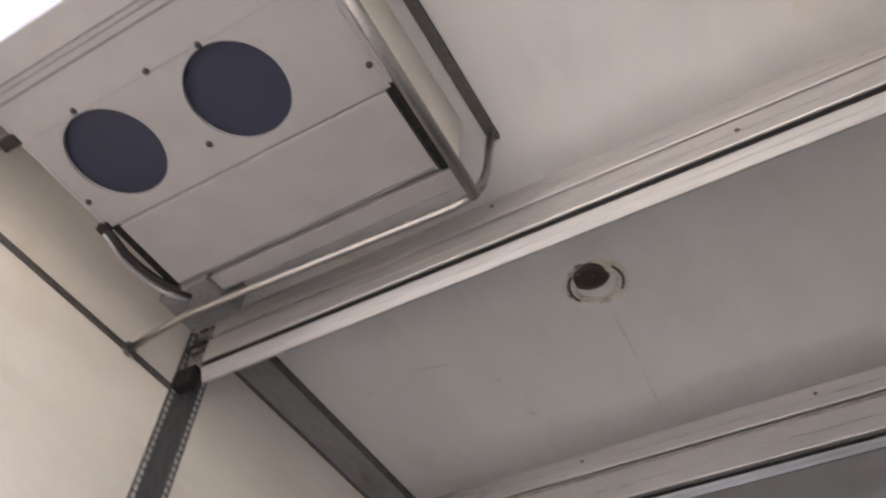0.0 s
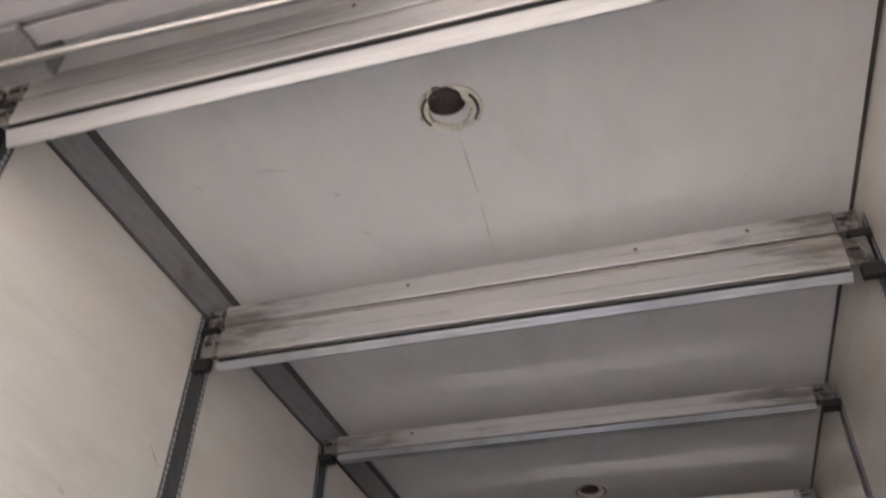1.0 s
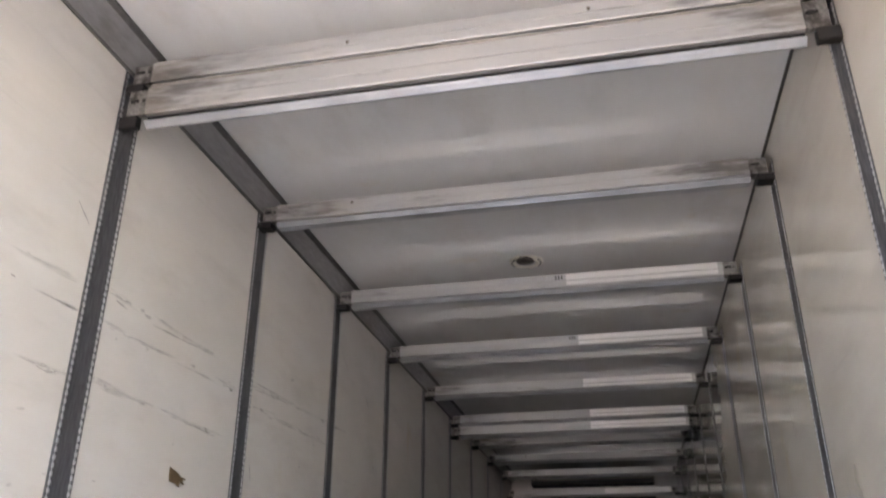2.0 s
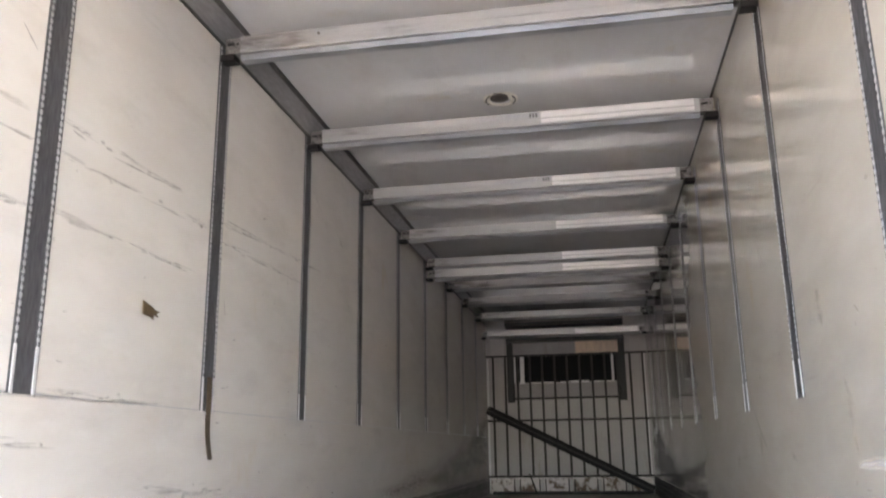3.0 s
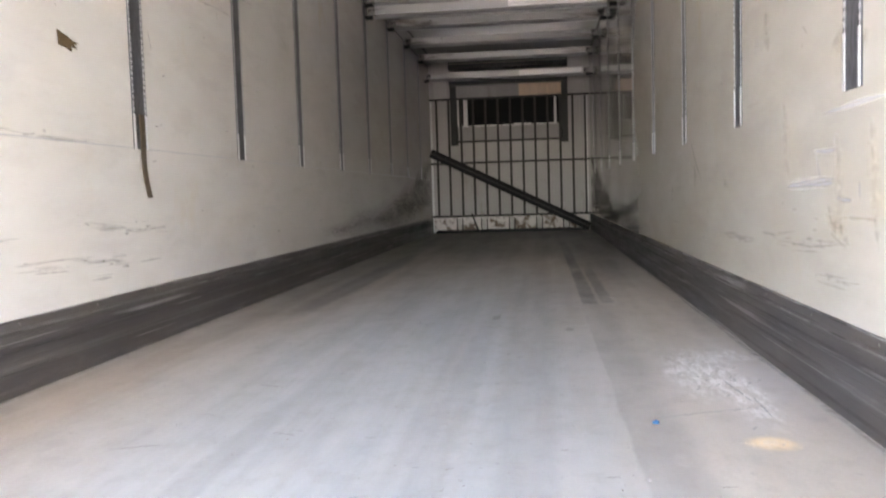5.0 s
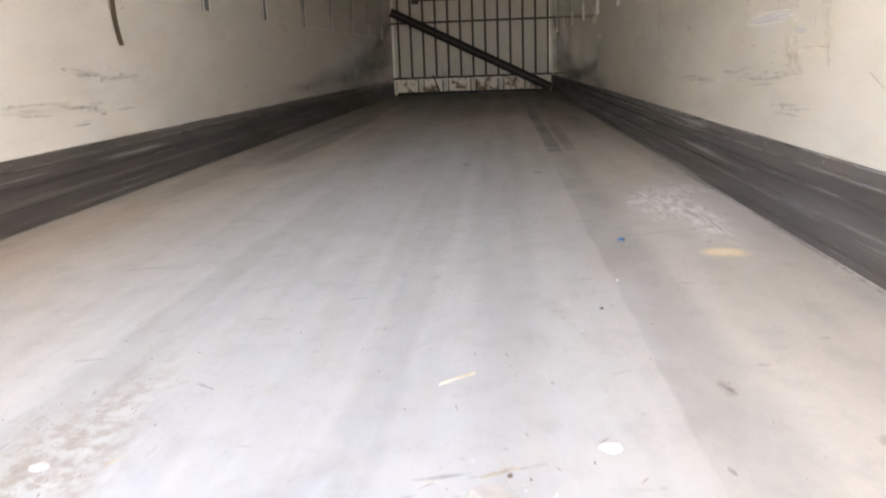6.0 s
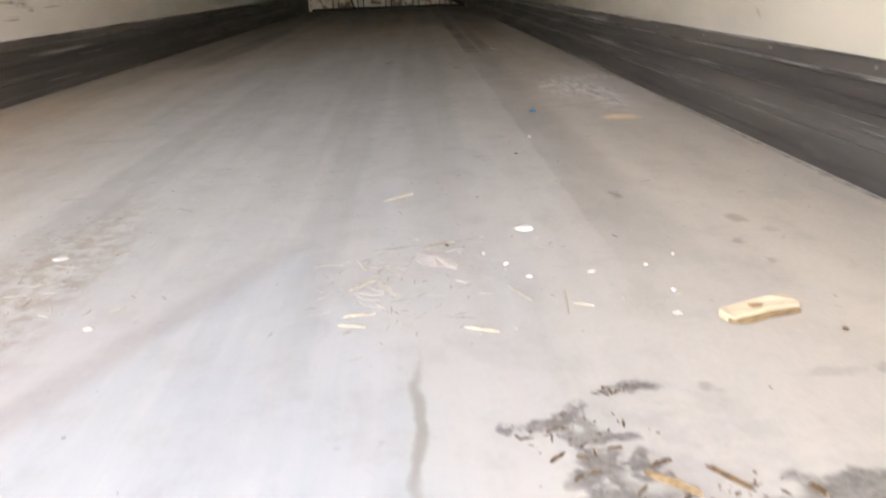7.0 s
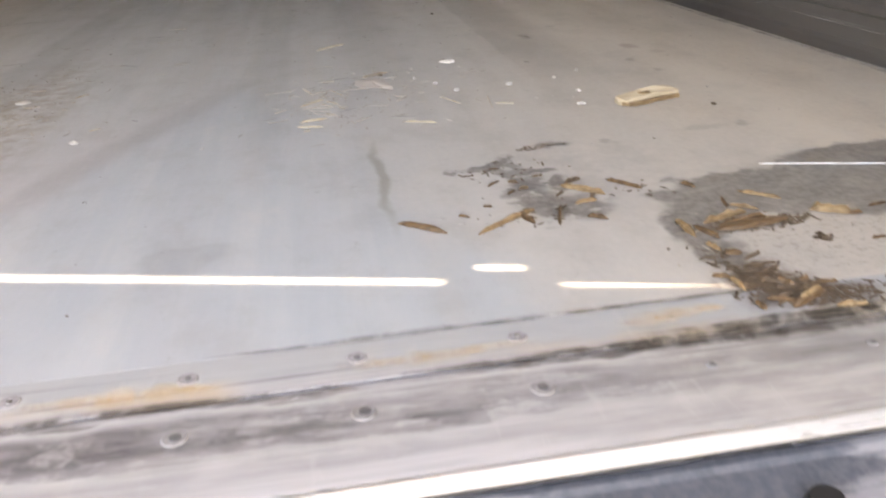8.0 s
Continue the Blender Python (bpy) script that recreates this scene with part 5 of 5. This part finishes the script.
for x0, y0, x1, y1, w, h, mt in ((0.647, 0.134, 0.686, 0.155, 0.017, 0.006, WET_WOOD), (0.652, 0.138, 0.684, 0.156, 0.008, 0.009, SPLIT), (0.679, 0.128, 0.706, 0.125, 0.012, 0.005, SPLIT), (0.625, 0.198, 0.624, 0.169, 0.010, 0.004, SPLIT), (0.829, 0.308, 0.854, 0.311, 0.005, 0.003, WET_WOOD), (0.785, 0.237, 0.801, 0.236, 0.005, 0.003, WET_WOOD), (0.623, 0.151, 0.624, 0.136, 0.008, 0.004, WET_WOOD), (0.657, 0.180, 0.668, 0.167, 0.012, 0.006, WET_WOOD)):
    splinter(x0, y0, x1, y1, w, h, mt, "wood_splinter", "wet brown wood splinter lying in a dirt pile on the sill", "splinter")
for row in ((0.414, 0.784, 0.457, 0.764, 0.012, 0.005), (0.258, 0.833, 0.301, 0.842, 0.009, 0.005), (0.259, 0.929, 0.298, 0.965, 0.009, 0.005), (0.254, 0.808, 0.292, 0.797, 0.008, 0.004), (0.293, 1.410, 0.357, 1.464, 0.012, 0.006), (0.485, 0.916, 0.512, 0.857, 0.006, 0.003), (0.561, 0.898, 0.551, 0.809, 0.006, 0.003), (0.562, 0.845, 0.589, 0.832, 0.005, 0.003), (0.263, 1.059, 0.282, 1.004, 0.004, 0.003), (0.311, 1.029, 0.332, 0.977, 0.004, 0.003), (-0.141, 1.141, -0.121, 1.166, 0.007, 0.003), (-0.063, 0.896, -0.046, 0.909, 0.006, 0.003), (0.300, 0.952, 0.322, 0.925, 0.004, 0.003)):
    splinter(*row[:4], row[4] * 0.7, row[5] * 0.7, STRAW, "straw_stalk", "dry pale straw stalk lying on the grey floor", "straw")

board = thing("wood_offcut", "pale split wood offcut with a knot lying on the floor", "wood", (0.787, 0.783, 0))
bm = bmesh.new()
add_prism(bm, [(-0.055, -0.006), (-0.049, -0.017), (-0.030, -0.020), (0.002, -0.013), (0.050, -0.012), (0.056, -0.002), (0.053, 0.013), (0.046, 0.017), (0.020, 0.013), (-0.012, 0.010), (-0.042, 0.013), (-0.054, 0.007)], "z", 0.001, 0.014)
bmesh.ops.bevel(bm, geom=list(bm.edges), offset=0.0016, segments=1, affect="EDGES")
for v in bm.verts:
    v.co.z += (0.003 * math.sin(60 * v.co.x + 1) + 0.12 * v.co.y) * (v.co.z > 0.006)
    v.co.y += 0.0022 * math.sin(170 * v.co.x)
part("slab", bm, OFFCUT, board).rotation_euler = (0, 0, math.radians(12))
bm = bmesh.new()
add_prism(bm, [(-0.010, -0.002), (-0.003, -0.0045), (0.007, -0.003), (0.011, 0.001), (0.003, 0.003), (-0.007, 0.002)], "z", 0.0105, 0.0150)
part("knot", bm, SPLIT, board, "dark knot").location = (-0.008, -0.003, 0)
bm = bmesh.new()
add_prism(bm, [(-0.053, -0.014), (-0.046, -0.022), (-0.030, -0.0255), (0.004, -0.0185), (0.048, -0.0160), (0.046, -0.011), (0.000, -0.012), (-0.030, -0.018), (-0.048, -0.012)], "z", 0.0012, 0.0070)
part("split_edge", bm, SPLIT, board, "darker torn edge").rotation_euler = (0, 0, math.radians(12))
bm = bmesh.new()
add_tube(bm, [(0.793, 0.457, 0.002), (0.86, 0.435, 0.0025), (0.928, 0.414, 0.002), (1.007, 0.389, 0.002)], 0.0009, 8)
tagged(part("metal_rod", bm, GALV), "thin bright metal rod lying in a wet patch", "rod")


def scrap(name, cx, cy, r, material, label, category, h=0.003):
    bm = bmesh.new()
    n = 9
    top = [bm.verts.new((cx + r * rng.uniform(0.6, 1.1) * math.cos(2 * math.pi * k / n), cy + r * rng.uniform(0.5, 1.0) * math.sin(2 * math.pi * k / n), h * rng.uniform(0.5, 1.6))) for k in range(n)]
    mid = bm.verts.new((cx, cy, h * 2.2))
    low = [bm.verts.new((v.co.x, v.co.y, 0.0006)) for v in top]
    for k in range(n):
        j = (k + 1) % n
        bm.faces.new((top[k], top[j], mid)), bm.faces.new((low[k], low[j], top[j], top[k]))
    return tagged(part(name, bm, material), label, category)


bm = bmesh.new()
sheet = [bm.verts.new((0.386 + x, 1.045 + y, 0.0012 + z)) for x, y, z in ((-0.028, 0.030, 0.003), (-0.031, 0.005, 0.001), (-0.020, -0.026, 0.002), (0.002, -0.040, 0.004), (0.014, -0.034, 0.001), (0.030, -0.046, 0.002), (0.026, -0.020, 0.005), (0.020, 0.012, 0.006), (0.006, 0.040, 0.002), (-0.012, 0.044, 0.001))]
mid = bm.verts.new((0.384, 1.043, 0.008))
for k in range(len(sheet)):
    bm.faces.new((sheet[k], sheet[(k + 1) % len(sheet)], mid))
base = bmesh.ops.extrude_face_region(bm, geom=list(bm.faces))
for v in base["geom"]:
    if isinstance(v, bmesh.types.BMVert):
        v.co.z = max(v.co.z - 0.0012, 0.0005)
tagged(part("crumpled_paper", bm, CARD), "dull greyish crumpled paper scrap on the floor", "paper")
splinter(0.369, 1.105, 0.421, 1.134, 0.010, 0.004, FIBRE, "straw_stalk", "dull brown straw stalk lying by a paper scrap", "straw")
scrap("paper_flake", 0.544, 1.186, 0.0165, FLAKE, "small white flake on the floor", "paper", 0.0022)
scrap("paper_flake", 0.687, 0.796, 0.008, PAPER, "small white flake on the floor", "paper", 0.0022)
scrap("paper_flake", 0.612, 0.960, 0.006, PAPER, "small white flake on the floor", "paper", 0.0022)
for x, y, r in ((0.463, 1.063, 0.003), (0.492, 1.011, 0.0045), (0.707, 0.872, 0.0045), (0.750, 1.019, 0.003), (0.697, 0.979, 0.004), (-0.070, 0.836, 0.007), (0.670, 2.027, 0.006), (0.849, 4.924, 0.024)):
    scrap("paper_flake", x, y, r, PAPER, "small white flake on the floor", "paper", 0.0022)
scrap("paper_flake", 0.520, 0.951, 0.005, PAPER, "small white flake on the floor", "paper", 0.0022)
scrap("paper_flake", -0.228, 1.139, 0.014, PAPER, "small white flake on the floor", "paper", 0.0022)
scrap("blue_plastic_bit", 0.742, 2.453, 0.013, BLUE, "crumpled bit of blue plastic on the floor", "plastic", 0.004)
for x, y in ((0.407, 1.113), (0.607, 1.811), (0.867, 0.724), (0.247, 4.316)):
    scrap("dirt_crumb", x, y, 0.005, MUD, "dark crumb of dirt on the floor", "dirt", 0.002)


def litter(name, spots, size, material, label, category, flat=0.5, long=2.6):
    """Many small crumbs round given spots, joined."""
    bm = bmesh.new()
    for cx, cy, sx, sy, n in spots:
        for k in range(n):
            x, y, s = rng.gauss(cx, sx), rng.gauss(cy, sy), size * rng.uniform(0.3, 1.2)
            if not (-1.18 < x < 1.18 and y > 0.118):
                continue
            m = Matrix.Translation((x, y, s * flat * 0.45)) @ Matrix.Rotation(rng.uniform(0, 6.3), 4, "Z") @ Matrix.Diagonal((s * rng.uniform(0.7, long), s, s * flat, 1))
            for v in bmesh.ops.create_icosphere(bm, subdivisions=1, radius=0.5, matrix=m)["verts"]:
                v.co += Vector((rng.uniform(-1, 1), rng.uniform(-1, 1), 0)) * s * 0.18
    return tagged(part(name, bm, material), label, category, kind="stuff")


litter("wet_dirt", ((0.648, 0.190, 0.014, 0.014, 190), (0.665, 0.165, 0.018, 0.010, 220), (0.700, 0.150, 0.026, 0.008, 150), (0.72, 0.300, 0.020, 0.010, 110), (0.632, 0.235, 0.010, 0.016, 50), (0.70, 0.298, 0.030, 0.006, 90), (0.745, 0.252, 0.006, 0.003, 25), (0.507, 0.528, 0.03, 0.015, 40), (0.567, 0.605, 0.015, 0.005, 20), (0.487, 0.383, 0.03, 0.02, 30), (0.627, 0.424, 0.02, 0.012, 20)), 0.0032, MUD, "clumps of wet brown dirt on the floor", "dirt", 0.4, 5.5)
litter("straw_bits", ((0.307, 0.931, 0.05, 0.09, 70), (0.627, 0.310, 0.06, 0.05, 12), (0.40, 1.0, 0.10, 0.15, 30), (-0.25, 1.08, 0.06, 0.22, 80)), 0.0026, CHAFF, "fine straw bits strewn over the floor", "straw", 0.4, 14)
litter("dark_fibres", ((0.307, 0.97, 0.06, 0.10, 60), (0.42, 1.05, 0.10, 0.15, 30), (-0.27, 1.05, 0.07, 0.25, 90), (0.3, 2.0, 0.4, 0.6, 40)), 0.002, FIBRE, "dull brown fibres strewn over the floor", "fibres", 0.4, 14)
litter("sawdust_pile", ((0.985, 2.289, 0.022, 0.016, 220),), 0.0045, WOOD, "flat pale sawdust pile on the floor", "sawdust", 0.25)
litter("white_crumbs", ((0.607, 1.035, 0.2, 0.35, 26), (0.987, 2.950, 0.08, 0.28, 60), (0.207, 1.863, 0.5, 0.6, 16)), 0.004, PAPER, "fine white crumbs strewn over the floor", "crumbs")
litter("grit", ((0.307, 1.242, 0.5, 0.7, 90), (-0.243, 1.035, 0.07, 0.3, 90), (0.507, 3.105, 0.5, 1.2, 60)), 0.0028, MUD, "dark grit strewn over the floor", "grit")


def curled_fibres(spots):
    """Thin bent fibres, each a short arc lying on the floor, joined."""
    bm = bmesh.new()
    for cx, cy, sx, sy, n in spots:
        for k in range(n):
            x, y, a, r, turn = rng.gauss(cx, sx), rng.gauss(cy, sy), rng.uniform(0, 6.3), rng.uniform(0.012, 0.05), rng.uniform(0.3, 1.3)
            w = rng.uniform(0.0004, 0.0009)
            add_tube(bm, [(x + r * math.cos(a + turn * q / 5), y + 0.8 * r * math.sin(a + turn * q / 5), w + 0.0008) for q in range(6)], w, 4)
    return tagged(part("curled_fibres", bm, CHAFF), "pale curled fibres strewn over the floor", "fibres", kind="stuff")


curled_fibres(((0.285, 0.905, 0.035, 0.06, 20), (0.33, 1.00, 0.05, 0.06, 10), (-0.20, 1.00, 0.05, 0.16, 16), (0.45, 0.98, 0.06, 0.09, 6), (-0.05, 1.35, 0.15, 0.2, 10)))


def on_floor(u, v):
    return (u, v, 0.0014)


marks("floor_scuffs", ((-0.391, 1.534, -0.334, 1.547), (-0.119, 1.77, -0.075, 1.775), (-0.114, 1.426, -0.075, 1.398), (-0.149, 3.545, -0.077, 3.528), (-0.478, 2.887, -0.375, 2.845), (0.742, 1.396, 0.756, 1.370), (0.683, 1.135, 0.689, 1.110), (-0.62, 2.2, -0.5, 2.24), (-0.25, 2.35, -0.18, 2.33), (0.05, 1.9, 0.1, 1.92), (-0.45, 1.25, -0.38, 1.27), (0.28, 1.10, 0.36, 1.12)), on_floor, 0.013, SCUFF, floor, "dark scuffs on the floor", [(x, y, x + rng.uniform(0.01, 0.05), y + rng.uniform(-0.02, 0.02), rng.uniform(0.004, 0.010)) for x, y in ((rng.uniform(-0.9, 1.0), rng.uniform(0.7, 4.5)) for k in range(70))])
marks("chalk_lines", ((0.74, 2.49, 0.92, 2.57), (0.88, 2.55, 1.02, 2.60), (1.01, 2.95, 1.03, 2.66), (1.05, 2.74, 1.045, 2.50)), on_floor, 0.013, WHITE_SMEAR, floor, "thin chalky white lines", [(x, y, x + 0.02, y + 0.03, 0.012) for x, y in ((rng.gauss(0.99, 0.06), rng.gauss(2.98, 0.20)) for k in range(26))])
for side in (-1, 1):
    marks("worn_edge", tuple((side * (W - 0.030), 0.2 + 0.9 * k, side * (W - 0.030), 1.3 + 0.9 * k) for k in range(9)), on_floor, 0.034, PALE_EDGE, floor, "pale worn edge along the kick rail")


def on_sill(u, v):
    return (u, v, 0.0016)


marks("grime_lines", ((-1.2, 0.112, -0.2, 0.112), (-0.25, 0.112, 0.35, 0.112), (0.30, 0.112, 0.75, 0.113), (0.65, 0.112, 1.2, 0.112), (0.42, 0.113, 0.95, 0.112), (0.55, 0.115, 1.15, 0.114), (0.5, 0.122, 1.1, 0.120), (0.56, 0.118, 0.90, 0.116), (0.60, 0.124, 0.86, 0.122), (0.48, 0.104, 0.72, 0.101)), on_sill, 0.018, GRIME, sill, "dark packed grime")
marks("seam_grime", ((0.18, 0.169, 0.60, 0.169), (0.33, 0.168, 0.66, 0.168), (0.45, 0.169, 0.64, 0.168)), on_sill, 0.012, SCUFF, sill, "dark dirt in the floor seam")
marks("smeared_grime", ((-0.2, 0.070, 0.25, 0.072), (0.2, 0.071, 0.5, 0.070), (0.45, 0.070, 0.8, 0.068), (0.05, 0.060, 0.3, 0.058), (0.60, 0.100, 0.80, 0.085), (0.0, 0.085, 0.5, 0.088), (0.1, 0.045, 0.4, 0.046)), on_sill, 0.030, FAINT, sill, "smeared grey grime")
marks("rust_smears", ((0.05, 0.130, 0.20, 0.131), (0.28, 0.133, 0.44, 0.134), (0.5, 0.14, 0.6, 0.139)), on_sill, 0.030, RUST_SMEAR, sill, "ochre rust smears")

for k in range(30):
    if k % 3:
        cx, cy = rng.gauss(0.655, 0.020), rng.gauss(0.180, 0.025)
    else:
        cx, cy = rng.gauss(0.53, 0.05), rng.gauss(0.42, 0.04)
    ang, ln = rng.uniform(-0.9, 0.9), rng.uniform(0.008, 0.026)
    cy = max(cy, 0.135)
    splinter(cx, cy, cx + ln * math.cos(ang), cy + ln * math.sin(ang), rng.uniform(0.003, 0.008), rng.uniform(0.002, 0.005), rng.choice((MUD, MUD, WET_WOOD, WET_WOOD, WET_WOOD, MUD)), "wood_splinter", "small wet wood splinter lying in a dirty wet patch", "splinter")
